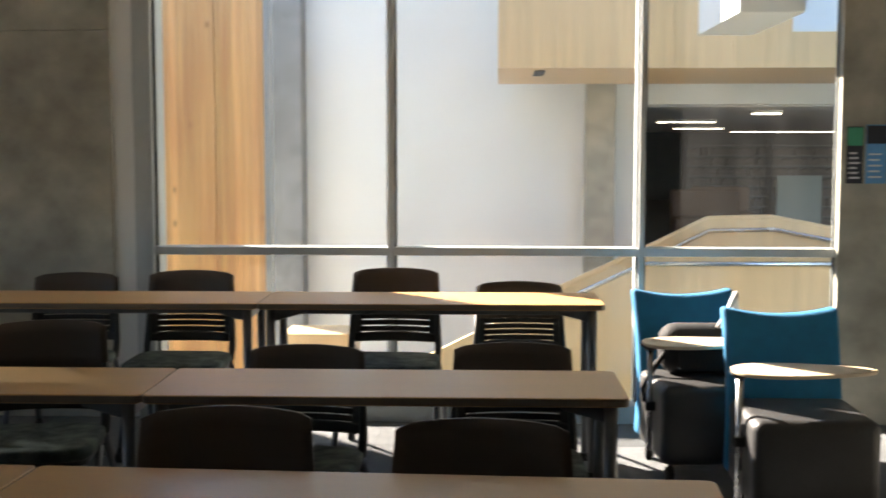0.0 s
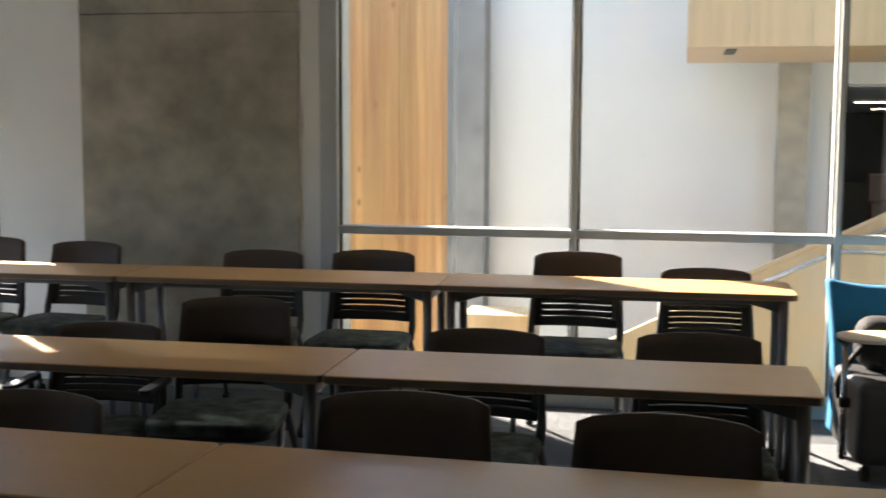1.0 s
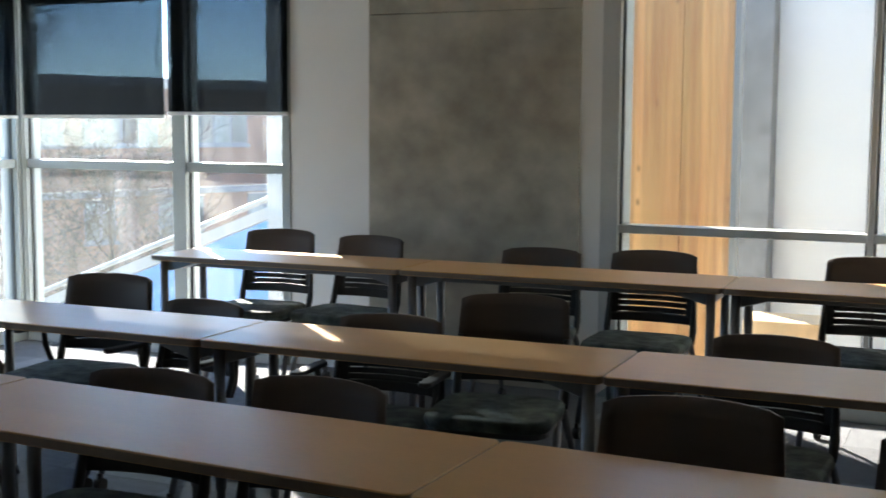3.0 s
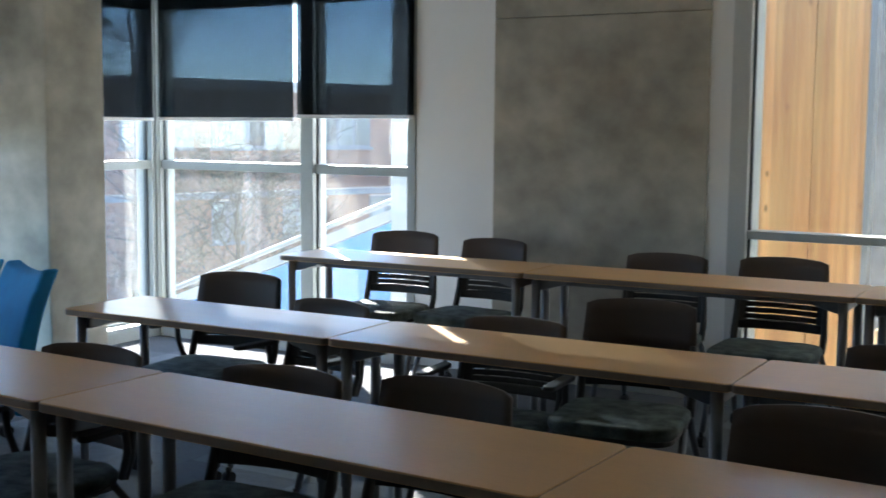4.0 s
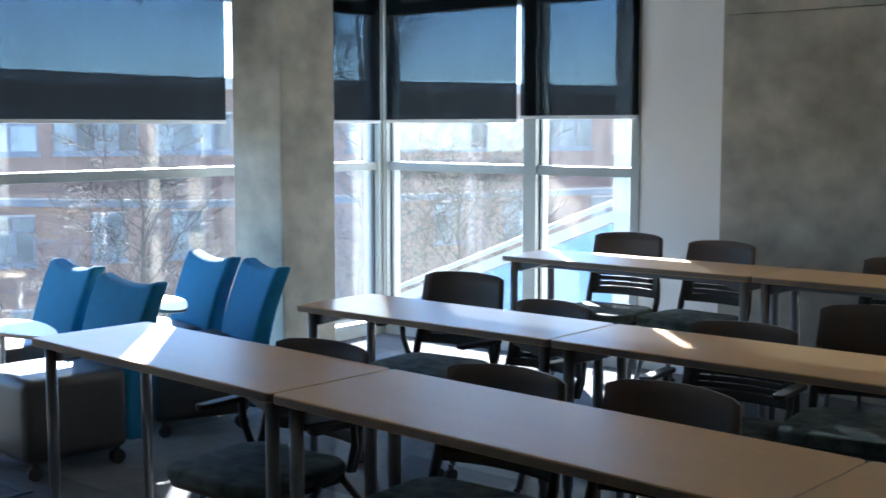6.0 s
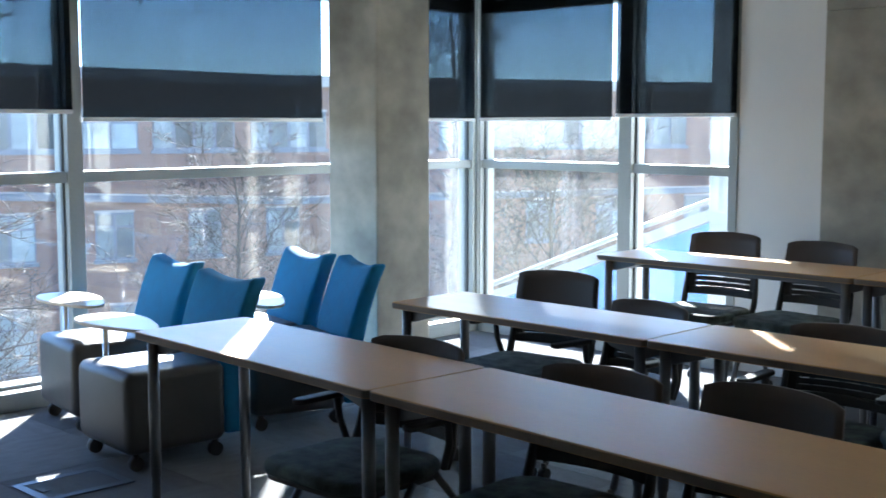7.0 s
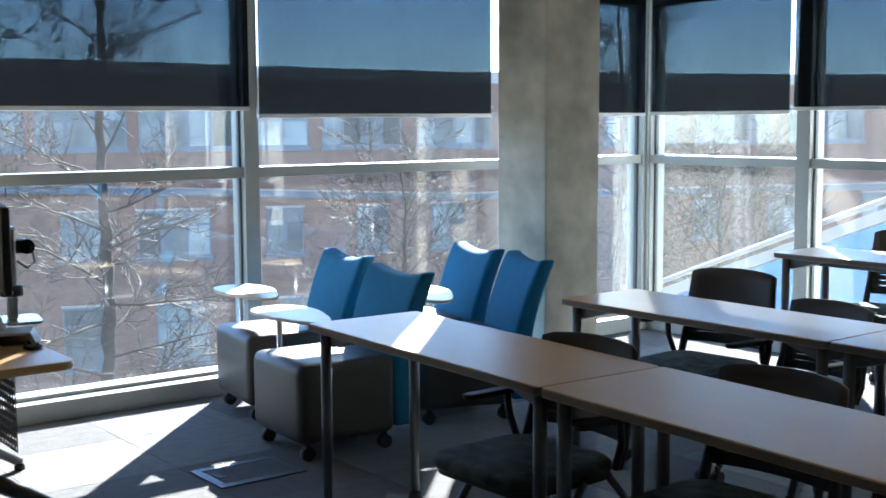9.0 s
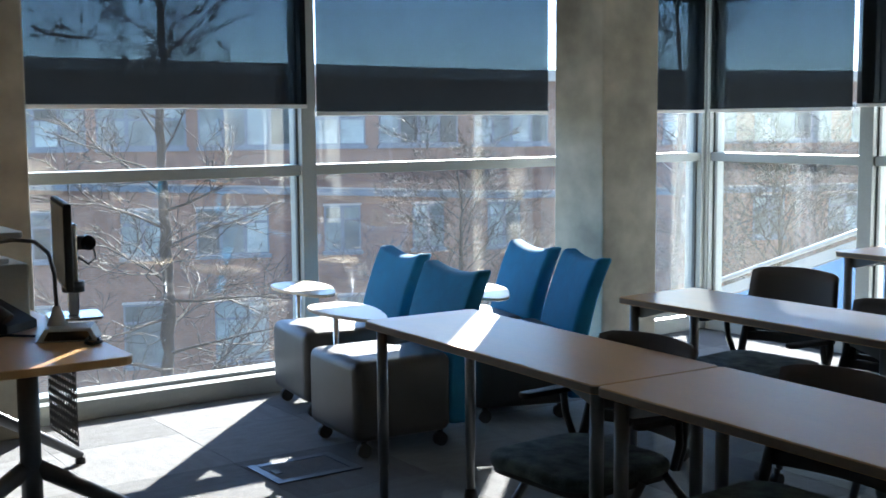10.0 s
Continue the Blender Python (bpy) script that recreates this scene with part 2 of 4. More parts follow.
M["books"] = material("mixed_book_spines", (0.09, 0.07, 0.06), 0.7, var=0.6, scale=18, stretch=(3, 3, 0.3))
M["lamp"] = emit_material("lamp_strip", (1.0, 0.88, 0.74), 1.1)
M["board"] = material("grey_green_board", (0.20, 0.22, 0.20), 0.5, var=0.06)
M["shelf_edge"] = material("paler_shelf_edge", (0.11, 0.105, 0.10), 0.5, var=0.1)
M["brown_cloth"] = material("brown_upholstery", (0.16, 0.085, 0.055), 0.85, var=0.15, scale=20, bump=0.1, bump_scale=200)
M["leg_metal"] = material("grey_enamelled_metal", (0.17, 0.175, 0.185), 0.36, metal=0.5, var=0.08, bump=0.03, bump_scale=200)
M["screen_black"] = material("black_screen", (0.012, 0.012, 0.014), 0.15, var=0.05)
M["beige"] = material("pale_grey_plastic", (0.52, 0.51, 0.49), 0.45, var=0.05)
M["green_paper"] = material("green_paper", (0.06, 0.38, 0.22), 0.7, var=0.05)
M["black_paper"] = material("black_paper", (0.03, 0.035, 0.05), 0.7, var=0.05)
M["blue_paper"] = material("blue_paper", (0.12, 0.36, 0.68), 0.7, var=0.08)
M["white_paper"] = material("white_paper", (0.75, 0.76, 0.78), 0.7, var=0.03)
M["floor_metal"] = material("steel_floor_plate", (0.09, 0.10, 0.12), 0.5, metal=0.8, var=0.08)
M["grass"] = material("winter_lawn", (0.16, 0.15, 0.08), 0.95, var=0.3, scale=0.6)


# ---- mesh helpers ----
def box_bm(x0, x1, y0, y1, z0, z1, bevel=0.0, seg=2, bm=None):
    b = bmesh.new()
    m = Matrix.Translation(((x0 + x1) / 2, (y0 + y1) / 2, (z0 + z1) / 2)) @ Matrix.Diagonal((abs(x1 - x0), abs(y1 - y0), abs(z1 - z0), 1))
    bmesh.ops.create_cube(b, size=1, matrix=m)
    if bevel:
        bmesh.ops.bevel(b, geom=b.edges[:], offset=bevel, segments=seg, affect="EDGES", profile=0.5)
    return merge(bm, b)


def merge(bm, b):
    if bm is None:
        return b
    me = bpy.data.meshes.new("tmp")
    b.to_mesh(me)
    bm.from_mesh(me)
    b.free()
    bpy.data.meshes.remove(me)
    return bm


def tube_bm(points, r, seg=10, bm=None, caps=True):
    """A tube of radius r (a number or one for each point) along the points."""
    b = bmesh.new()
    pts = [Vector(p) for p in points]
    rs = r if isinstance(r, (list, tuple)) else [r] * len(pts)
    rings = []
    ref = None
    for i, p in enumerate(pts):
        d = (pts[min(i + 1, len(pts) - 1)] - pts[max(i - 1, 0)]).normalized()
        if ref is None:
            ref = Vector((1, 0, 0)) if abs(d.x) < 0.8 else Vector((0, 1, 0))
        a = (ref - d * ref.dot(d)).normalized()
        c = d.cross(a)
        ref = a
        rings.append([b.verts.new(p + rs[i] * (math.cos(2 * math.pi * k / seg) * a + math.sin(2 * math.pi * k / seg) * c)) for k in range(seg)])
    for q, s in zip(rings, rings[1:]):
        for k in range(seg):
            b.faces.new((q[k], q[(k + 1) % seg], s[(k + 1) % seg], s[k]))
    if caps:
        b.faces.new(list(reversed(rings[0])))
        b.faces.new(rings[-1])
    for f in b.faces:
        f.smooth = len(f.verts) == 4
    return merge(bm, b)


def prism_bm(outline, z0, z1, bevel=0.0, axis="z", bm=None, seg=2):
    """A flat outline drawn out along an axis."""
    b = bmesh.new()
    def put(u, v, w):
        return {"z": (u, v, w), "y": (u, w, v), "x": (w, u, v)}[axis]
    lo = [b.verts.new(put(u, v, z0)) for u, v in outline]
    hi = [b.verts.new(put(u, v, z1)) for u, v in outline]
    b.faces.new(lo)
    b.faces.new(hi)
    k = len(lo)
    for i in range(k):
        b.faces.new((lo[i], lo[(i + 1) % k], hi[(i + 1) % k], hi[i]))
    bmesh.ops.recalc_face_normals(b, faces=b.faces[:])
    if bevel:
        es = [e for e in b.edges if (e.verts[0] in lo) == (e.verts[1] in lo)]
        bmesh.ops.bevel(b, geom=es, offset=bevel, segments=seg, affect="EDGES", profile=0.5)
    return merge(bm, b)


def round_rect(x0, x1, y0, y1, r, n=4):
    out = []
    for cx, cy, a0 in ((x1 - r, y1 - r, 0), (x0 + r, y1 - r, 90), (x0 + r, y0 + r, 180), (x1 - r, y0 + r, 270)):
        for i in range(n + 1):
            a = radians(a0 + 90 * i / n)
            out.append((cx + r * math.cos(a), cy + r * math.sin(a)))
    return out


def mesh_from(name, bm, mat, smooth=False):
    me = bpy.data.meshes.new(name)
    if smooth:
        for f in bm.faces:
            f.smooth = True
    bm.to_mesh(me)
    bm.free()
    me.materials.append(mat)
    return me


def part(name, bm, mat, parent, label="", smooth=False):
    ob = new(name, mesh_from(name, bm, mat, smooth))
    ob.parent = parent
    if label:
        tagged(ob, label)
    return ob


def thing(name, label, category, m=None, group="", kind=""):
    ob = new(name)
    ob.empty_display_size = 0.1
    if m is not None:
        ob.matrix_basis = m
    return tagged(ob, label, category, group, kind)


def solid(name, bm, mat, label, category, kind="", group="", smooth=False):
    return tagged(new(name, mesh_from(name, bm, mat, smooth)), label, category, group, kind)


# ---- structure ----
WX, NY = -6.1, 6.5          # inner planes of the window walls
EX, SY, CH = 3.4, -2.6, 3.2
GROUND = -9.0
solid("floor", box_bm(WX - 0.25, EX + 0.2, SY - 0.2, NY + 0.12, -0.30, -0.012), M["slab"], "structural floor slab under grey carpet tiles", "floor", "structure")
solid("ceiling", box_bm(WX - 0.25, EX + 0.2, SY - 0.2, NY + 0.3, CH, CH + 0.25), M["ceiling"], "plain pale painted ceiling over the classroom", "ceiling", "structure")
solid("wall_south", box_bm(WX - 0.25, EX + 0.2, SY - 0.2, SY, 0, CH), M["white_wall"], "plain white painted front wall", "wall", "structure")
# closing wall out of view, kept darker so less light bounces back
solid("wall_east", box_bm(EX, EX + 0.2, SY, NY, 0, CH), M["concrete"], "unseen closing side wall, in concrete to cut fill light", "wall", "structure")
solid("pier_west", box_bm(WX - 0.25, WX + 0.25, 0.6, 1.73, 0, CH, 0.01), M["concrete"], "bare cast concrete pier beside the window", "pier", "structure")
solid("wall_west", box_bm(WX - 0.25, WX, SY, 0.6, 0, CH), M["white_wall"], "plain white painted wall behind the desk", "wall", "structure")
solid("wall_north", box_bm(-3.95, -3.40, NY, NY + 0.25, 0, CH), M["white_wall"], "white painted wall between window and concrete", "wall", "structure")
conc = thing("concrete_wall", "grey-brown cast concrete wall with form marks", "wall", kind="structure")
part("lower_pour", box_bm(-3.40, -2.10, NY - 0.02, NY + 0.28, 0, 2.12, 0.004), M["concrete"], conc)
part("upper_pour", box_bm(-3.40, -2.10, NY - 0.02, NY + 0.28, 2.123, CH, 0.002), M["concrete"], conc)
solid("wall_jamb", box_bm(-2.10, -1.98, NY, NY + 0.25, 0, CH), M["white_wall"], "narrow white painted jamb beside the glass", "wall", "structure")
solid("pier_east", box_bm(1.812, EX, NY - 0.03, NY + 0.055, 0, CH, 0.004), M["concrete"], "grey cast concrete pier with pinned posters", "pier", "structure")

# round-cornered free column in the window corner
CX, CY, CW = -5.30, 4.80, 0.43
solid("column", box_bm(CX - CW, CX, CY, CY + CW, 0, CH, 0.012), M["concrete"], "square bare concrete column by the corner windows", "column", "structure")


def glazing(name, along, fixed, uprights, rails, u0, u1, z0, z1, depth, mat, label, glass="glass"):
    """A glazed wall: posts at the uprights, rails at the heights, a pane in each field."""
    g = thing(name, label, "window", kind="structure")
    def bx(ua, ub, da, db, za, zb, bevel=0.004):
        return box_bm(ua, ub, fixed + da, fixed + db, za, zb, bevel) if along == "x" else box_bm(fixed - db, fixed - da, ua, ub, za, zb, bevel)
    for u, w in uprights:
        part("post", bx(u - w / 2, u + w / 2, -0.01, depth if w > 0.025 else 0.06, z0, z1), mat, g)
    spans = [(a + wa / 2, b - wb / 2) for (a, wa), (b, wb) in zip(uprights, uprights[1:])]
    for a, b in spans:
        for z, h in rails:
            part("rail", bx(a, b, 0.004, min(depth, 0.14) - 0.01, z - h / 2, z + h / 2), mat, g)
        zs = [rails[0][0] + rails[0][1] / 2] + [v for z, h in rails[1:-1] for v in (z - h / 2, z + h / 2)] + [rails[-1][0] - rails[-1][1] / 2]
        for za, zb in zip(zs[::2], zs[1::2]):
            for q in ((a, a + 0.012), (b - 0.012, b)):
                part("gasket", bx(q[0], q[1], 0.035, 0.06, za, zb, 0), M["frame_dark"], g)
            p = part("pane", bx(a, b, 0.045, 0.055, za, zb, 0), M[glass], g)
            p.visible_shadow = False
    return g


glazing("window_1", "y", WX, [(1.76, 0.06), (3.33, 0.09), (5.42, 0.08), (6.46, 0.03)], [(0.06, 0.12), (1.205, 0.06), (2.33, 0.10), (3.15, 0.10)],
        1.73, 6.5, 0, CH, 0.14, M["frame"], "tall pale aluminium window wall facing the street")
glazing("window_2", "x", NY, [(-6.075, 0.03), (-4.78, 0.10), (-3.98, 0.06)], [(0.06, 0.12), (1.205, 0.06), (2.33, 0.10), (3.15, 0.10)],
        -6.1, -3.95, 0, CH, 0.14, M["frame"], "pale aluminium window wall facing the outside stair", "glass_hazy")
glazing("window_3", "x", NY, [(-1.93, 0.10), (-0.575, 0.03), (0.775, 0.03), (1.824, 0.02)], [(0.05, 0.10), (0.925, 0.045), (3.15, 0.10)],
        -1.98, 1.81, 0, CH, 0.25, M["frame_grey"], "interior glass wall with grey aluminium bars", "glass_clean")
solid("corner_post", box_bm(WX - 0.06, WX + 0.03, 6.475, NY + 0.06, 0, CH, 0.005), M["frame"], "pale aluminium corner post of the windows", "post", "structure")


def sill(name, x0, x1, y0, y1):
    solid(name, box_bm(x0, x1, y0, y1, 0, 0.10, 0.004), M["frame"], "low pale metal sill along the glass", "sill", "structure")


sill("sill_west", WX, WX + 0.09, 1.75, 6.42)
sill("sill_north", -6.00, -3.97, NY - 0.09, NY)
sill("sill_glass", -1.96, 1.80, NY - 0.07, NY)


def shade(along, fixed, u0, u1, zb):
    s = thing("roller_shade", "dark grey see-through roller shade pulled half down", "roller shade", group="roller shades")
    def bx(a, b, da, db, za, zc, bevel=0.0):
        return box_bm(a, b, fixed - db, fixed - da, za, zc, bevel) if along == "x" else box_bm(fixed + da, fixed + db, a, b, za, zc, bevel)
    part("cloth", bx(u0, u1, 0.030, 0.0312, zb + 0.02, CH - 0.05), M["shade"], s)
    part("hem_bar", bx(u0, u1, 0.022, 0.040, zb, zb + 0.022, 0.004), M["shade_hem"], s, "white hem bar")
    part("roller", tube_bm([(u0, fixed - 0.05, CH - 0.06), (u1, fixed - 0.05, CH - 0.06)] if along == "x" else [(fixed + 0.05, u0, CH - 0.06), (fixed + 0.05, u1, CH - 0.06)], 0.03), M["frame"], s)


shade("y", WX, 1.76, 3.31, 1.545)
shade("y", WX, 3.37, 5.03, 1.505)
shade("y", WX, 5.44, 6.44, 1.51)
shade("x", NY, -6.04, -4.87, 1.515)
shade("x", NY, -4.84, -3.95, 1.535)


# ---- tables ----
def table(x, y, w, d, z, rot):
    """A training table whose near left corner of the top is at x, y."""
    t = thing("training_table", "long light-brown laminate table on dark metal legs", "table", pose(x, y, 0, 0, 0, math.degrees(rot)), "training tables in rows")
    w -= 0.006
    top = part("tabletop", prism_bm(round_rect(0, w, 0, d, 0.022), z - 0.028, z, 0.003), M["tabletop"], t)
    part("edge_band", prism_bm(round_rect(-0.002, w + 0.002, -0.002, d + 0.002, 0.024), z - 0.025, z - 0.004), M["table_edge"], top, "darker brown edge band")
    for ux in (0.05, w - 0.05):
        s = 1 if ux < w / 2 else -1
        for uy in (0.05, d - 0.045):
            leg = part("leg", tube_bm([(ux, uy, 0.03), (ux, uy, z - 0.03)], 0.0165, 14), M["leg_metal"], t)
            part("sleeve", tube_bm([(ux, uy, 0.20), (ux, uy, z - 0.028)], 0.0205, 14), M["leg_metal"], leg)
            part("foot", tube_bm([(ux, uy, 0.0), (ux, uy, 0.035)], [0.028, 0.022], 12), M["rubber"], leg)
        part("bracket", prism_bm([(ux, z - 0.028), (ux + s * 0.17, z - 0.028), (ux + s * 0.15, z - 0.05), (ux + s * 0.03, z - 0.085), (ux, z - 0.085)], 0.06, d - 0.06, 0.004, "y"), M["leg_metal"], t)
    part("beam", box_bm(0.12, w - 0.12, d / 2 - 0.02, d / 2 + 0.02, z - 0.075, z - 0.03, 0.004), M["leg_metal"], t)
    return t


def row(xs, y0, slope, d, z):
    for a, b in zip(xs, xs[1:]):
        table(a, y0 + slope * a, (b - a) * math.hypot(1, slope), d, z, math.atan(slope))


row((-3.96, -2.62, -1.10, 0.49), 2.243, -0.038, 0.487, 0.74)
row((-3.83, -2.53, -1.08, 0.41), 3.587, 0.010, 0.454, 0.74)
row((-4.024, -2.589, -1.062, 0.484), 5.281, 0.016, 0.443, 0.80)


# ---- chairs ----
def caster(parent, x, y, r=0.028):
    c = part("caster", tube_bm([(x - 0.016, y, r), (x + 0.016, y, r)], r, 12), M["rubber"], parent, "black twin caster")
    part("fork", box_bm(x - 0.008, x + 0.008, y - 0.012, y + 0.012, r, r + 0.05, 0.003), M["chair_black"], c)


def back_panel(z0, z1, w0, w1, bow, y, lean, thick, top_arch, n=12, u0=-1.0, u1=1.0):
    """A bowed shell, hollow towards the sitter (-y)."""
    b = bmesh.new()
    grid = {}
    for side in (0, 1):
        for j in range(5):
            v = j / 4
            w = (w0 + (w1 - w0) * v) / 2
            for i in range(n + 1):
                u = u0 + (u1 - u0) * i / n
                z = z0 + (z1 - z0) * v + (top_arch * (1 - u * u) - 0.7 * top_arch * max(0, abs(u) - 0.9) / 0.1) * v
                yy = y + lean * (z - z0) + bow * (1 - u * u) - bow + (thick if side else 0)
                grid[side, j, i] = b.verts.new((u * w, yy, z))
    for j in range(4):
        for i in range(n):
            b.faces.new((grid[0, j, i], grid[0, j, i + 1], grid[0, j + 1, i + 1], grid[0, j + 1, i]))
            b.faces.new((grid[1, j, i + 1], grid[1, j, i], grid[1, j + 1, i], grid[1, j + 1, i + 1]))
    for i in range(n):
        b.faces.new((grid[0, 0, i + 1], grid[0, 0, i], grid[1, 0, i], grid[1, 0, i + 1]))
        b.faces.new((grid[0, 4, i], grid[0, 4, i + 1], grid[1, 4, i + 1], grid[1, 4, i]))
    for j in range(4):
        b.faces.new((grid[0, j, 0], grid[0, j + 1, 0], grid[1, j + 1, 0], grid[1, j, 0]))
        b.faces.new((grid[0, j + 1, n], grid[0, j, n], grid[1, j, n], grid[1, j + 1, n]))
    for f in b.faces:
        f.smooth = True
    return b


def chair(arms):
    """A wheeled nesting chair facing -y, its origin on the floor below the backrest."""
    label = "taupe plastic-backed chair with dark green patterned seat, tucked under table"
    c = thing("classroom_chair", label, "chair", group="chairs at the tables")
    top = part("backrest", back_panel(0.675, 0.852, 0.445, 0.425, 0.045, 0.0, 0.16, 0.014, 0.013), M["chair_shell"], c, "taupe plastic upper backrest")
    for k in range(4):
        z = 0.563 + 0.029 * k
        part("slat", back_panel(z, z + 0.0245, 0.345, 0.345, 0.028, -0.02 + 0.16 * (z - 0.563), 0.16, 0.004, 0.0, 8), M["chair_black"], c)
    part("lower_rail", back_panel(0.515, 0.556, 0.43, 0.42, 0.042, -0.026, 0.14, 0.014, 0.006, 8), M["chair_black"], c)
    for s in (-1, 1):
        part("side_panel", back_panel(0.53, 0.69, 0.432, 0.44, 0.042, -0.024, 0.16, 0.013, 0.0, 4, *((0.77, 1.0) if s > 0 else (-1.0, -0.77))), M["chair_black"], c)
        part("back_post", tube_bm([(s * 0.213, -0.10, 0.43), (s * 0.216, -0.075, 0.50), (s * 0.214, -0.058, 0.58), (s * 0.210, -0.043, 0.70)], [0.016, 0.018, 0.014, 0.012], 8), M["chair_black"], c)
        leg = part("rear_leg", tube_bm([(s * 0.225, -0.16, 0.43), (s * 0.235, 0.02, 0.20), (s * 0.24, 0.06, 0.07)], 0.014, 8), M["dark_metal"], c)
        part("front_leg", tube_bm([(s * 0.225, -0.26, 0.42), (s * 0.235, -0.42, 0.20), (s * 0.24, -0.46, 0.07)], 0.014, 8), M["dark_metal"], c)
        caster(c, s * 0.24, 0.07)
        caster(c, s * 0.24, -0.47)
        if arms:
            arm = part("armrest", prism_bm(round_rect(s * 0.26 - 0.025, s * 0.26 + 0.025, -0.33, -0.08, 0.022), 0.625, 0.648, 0.006), M["chair_black"], c, "black plastic armrest")
            part("arm_post", tube_bm([(s * 0.225, -0.12, 0.44), (s * 0.258, -0.13, 0.54), (s * 0.26, -0.14, 0.628)], 0.013, 8), M["chair_black"], arm)
    part("seat_shell", prism_bm(round_rect(-0.225, 0.225, -0.52, -0.09, 0.08), 0.405, 0.43, 0.008), M["chair_black"], c)
    part("seat", cushion(-0.235, 0.235, -0.535, -0.085, 0.425, 0.475, 0.10), M["seat_cloth"], c, "dark green patterned cloth seat", True)
    return c


def cushion(x0, x1, y0, y1, z0, z1, r):
    b = prism_bm(round_rect(x0, x1, y0, y1, r, 5), z0, z1, 0.02, seg=3)
    return b


plain, armed = chair(False), chair(True)
# x, y, turn, height factor, with arms
SEATS = [
    (-3.74, 6.05, 4, 1.02, 0), (-3.22, 6.18, -6, 0.97, 0), (-2.17, 6.10, 3, 0.955, 0), (-1.54, 5.99, 0, 0.985, 0), (-0.50, 5.94, -2, 1.01, 0), (0.11, 5.99, 2, 0.93, 0),
    (-3.57, 4.36, 6, 0.95, 1), (-3.05, 4.34, -8, 0.90, 1), (-2.17, 4.34, 4, 0.90, 1), (-1.71, 4.50, 8, 0.94, 0), (-0.69, 4.34, -3, 0.87, 0), (0.06, 4.34, 2, 0.885, 0),
    (-2.99, 2.905, 2, 0.935, 1), (-2.28, 2.99, 3, 0.86, 0), (-1.71, 2.99, -3, 0.89, 0), (-0.67, 2.94, 2, 0.955, 0), (-0.03, 2.89, -2, 0.94, 0),
]
used = set()
for sx, sy, turn, hf, arms in SEATS:
    base = armed if arms else plain
    m = pose(sx, sy, 0, 0, 0, turn) @ Matrix.Diagonal((1, 1, hf, 1))
    if arms in used:
        copy_thing(base, m)
    else:
        used.add(arms)
        base.matrix_basis = m


# ---- lounge chairs ----
def lounge_back():
    b = bmesh.new()
    n, k = 12, 10
    g = {}
    for side in (0, 1):
        for j in range(k + 1):
            v = j / k
            for i in range(n + 1):
                u = -1 + 2 * i / n
                w = 0.252 - 0.010 * math.sin(math.pi * v)
                z = 0.10 + 0.665 * v + 0.034 * u * u * v ** 3
                flare = 0.05 * max(0, v - 0.55) ** 2 * 4
                y = 0.11 * max(0, v - 0.35) / 0.65 + flare - 0.018 * (1 - u * u) * math.sin(math.pi * v)
                th = 0.105 - 0.02 * v
                g[side, j, i] = b.verts.new((u * w, y + (th if side else 0), z))
    for j in range(k):
        for i in range(n):
            b.faces.new((g[0, j, i], g[0, j, i + 1], g[0, j + 1, i + 1], g[0, j + 1, i]))
            b.faces.new((g[1, j, i + 1], g[1, j, i], g[1, j + 1, i], g[1, j + 1, i + 1]))
        b.faces.new((g[0, j, 0], g[0, j + 1, 0], g[1, j + 1, 0], g[1, j, 0]))
        b.faces.new((g[0, j + 1, n], g[0, j, n], g[1, j, n], g[1, j + 1, n]))
    for i in range(n):
        b.faces.new((g[0, 0, i + 1], g[0, 0, i], g[1, 0, i], g[1, 0, i + 1]))
        b.faces.new((g[0, k, i], g[0, k, i + 1], g[1, k, i + 1], g[1, k, i]))
    bmesh.ops.recalc_face_normals(b, faces=b.faces[:])
    sharp = [e for e in b.edges if len(e.link_faces) == 2 and e.calc_face_angle() > 0.9]
    bmesh.ops.bevel(b, geom=sharp, offset=0.022, segments=4, affect="EDGES", profile=0.5)
    return b


def lounge_chair():
    c = thing("lounge_chair", "blue-backed lounge chair with charcoal vinyl cube seat and tablet arm", "lounge chair", group="lounge chairs with tablet arms")
    part("seat_cube", box_bm(-0.25, 0.25, -0.42, 0.07, 0.075, 0.435, 0.045, 4), M["vinyl"], c, "charcoal vinyl cube seat", True)
    back = lounge_back()
    bmesh.ops.translate(back, verts=back.verts[:], vec=(0, 0.06, 0.0))
    part("backrest", back, M["blue"], c, "bright blue wool backrest", True)
    for s in (-1, 1):
        for y in (-0.36, 0.03):
            caster(c, s * 0.2, y, 0.032)
    pole = part("tablet_pole", tube_bm([(-0.272, -0.26, 0.07), (-0.272, -0.26, 0.60)], 0.014, 12), M["chrome"], c, "slim steel pole")
    part("collar", box_bm(-0.292, -0.245, -0.28, -0.24, 0.30, 0.34, 0.004), M["chair_black"], pole)
    out = []
    for i in range(28):
        a = 2 * math.pi * i / 28
        rr = 1 + 0.10 * math.cos(3 * a)
        out.append((-0.055 + 0.285 * rr * math.cos(a), -0.30 + 0.14 * rr * math.sin(a)))
    tab = part("tablet", prism_bm(out, 0.605, 0.621, 0.005), M["tablet"], c, "pale maple writing tablet")
    part("mount", tube_bm([(-0.272, -0.26, 0.575), (-0.272, -0.26, 0.602)], [0.02, 0.045], 12), M["chair_black"], tab)
    return c


first = lounge_chair()
LOUNGES = [(-4.79, 3.15, -4), (-5.55, 3.34, -8), (-5.38, 4.08, -12), (-4.86, 3.98, -20), (0.94, 5.72, 6), (1.24, 5.05, 1)]
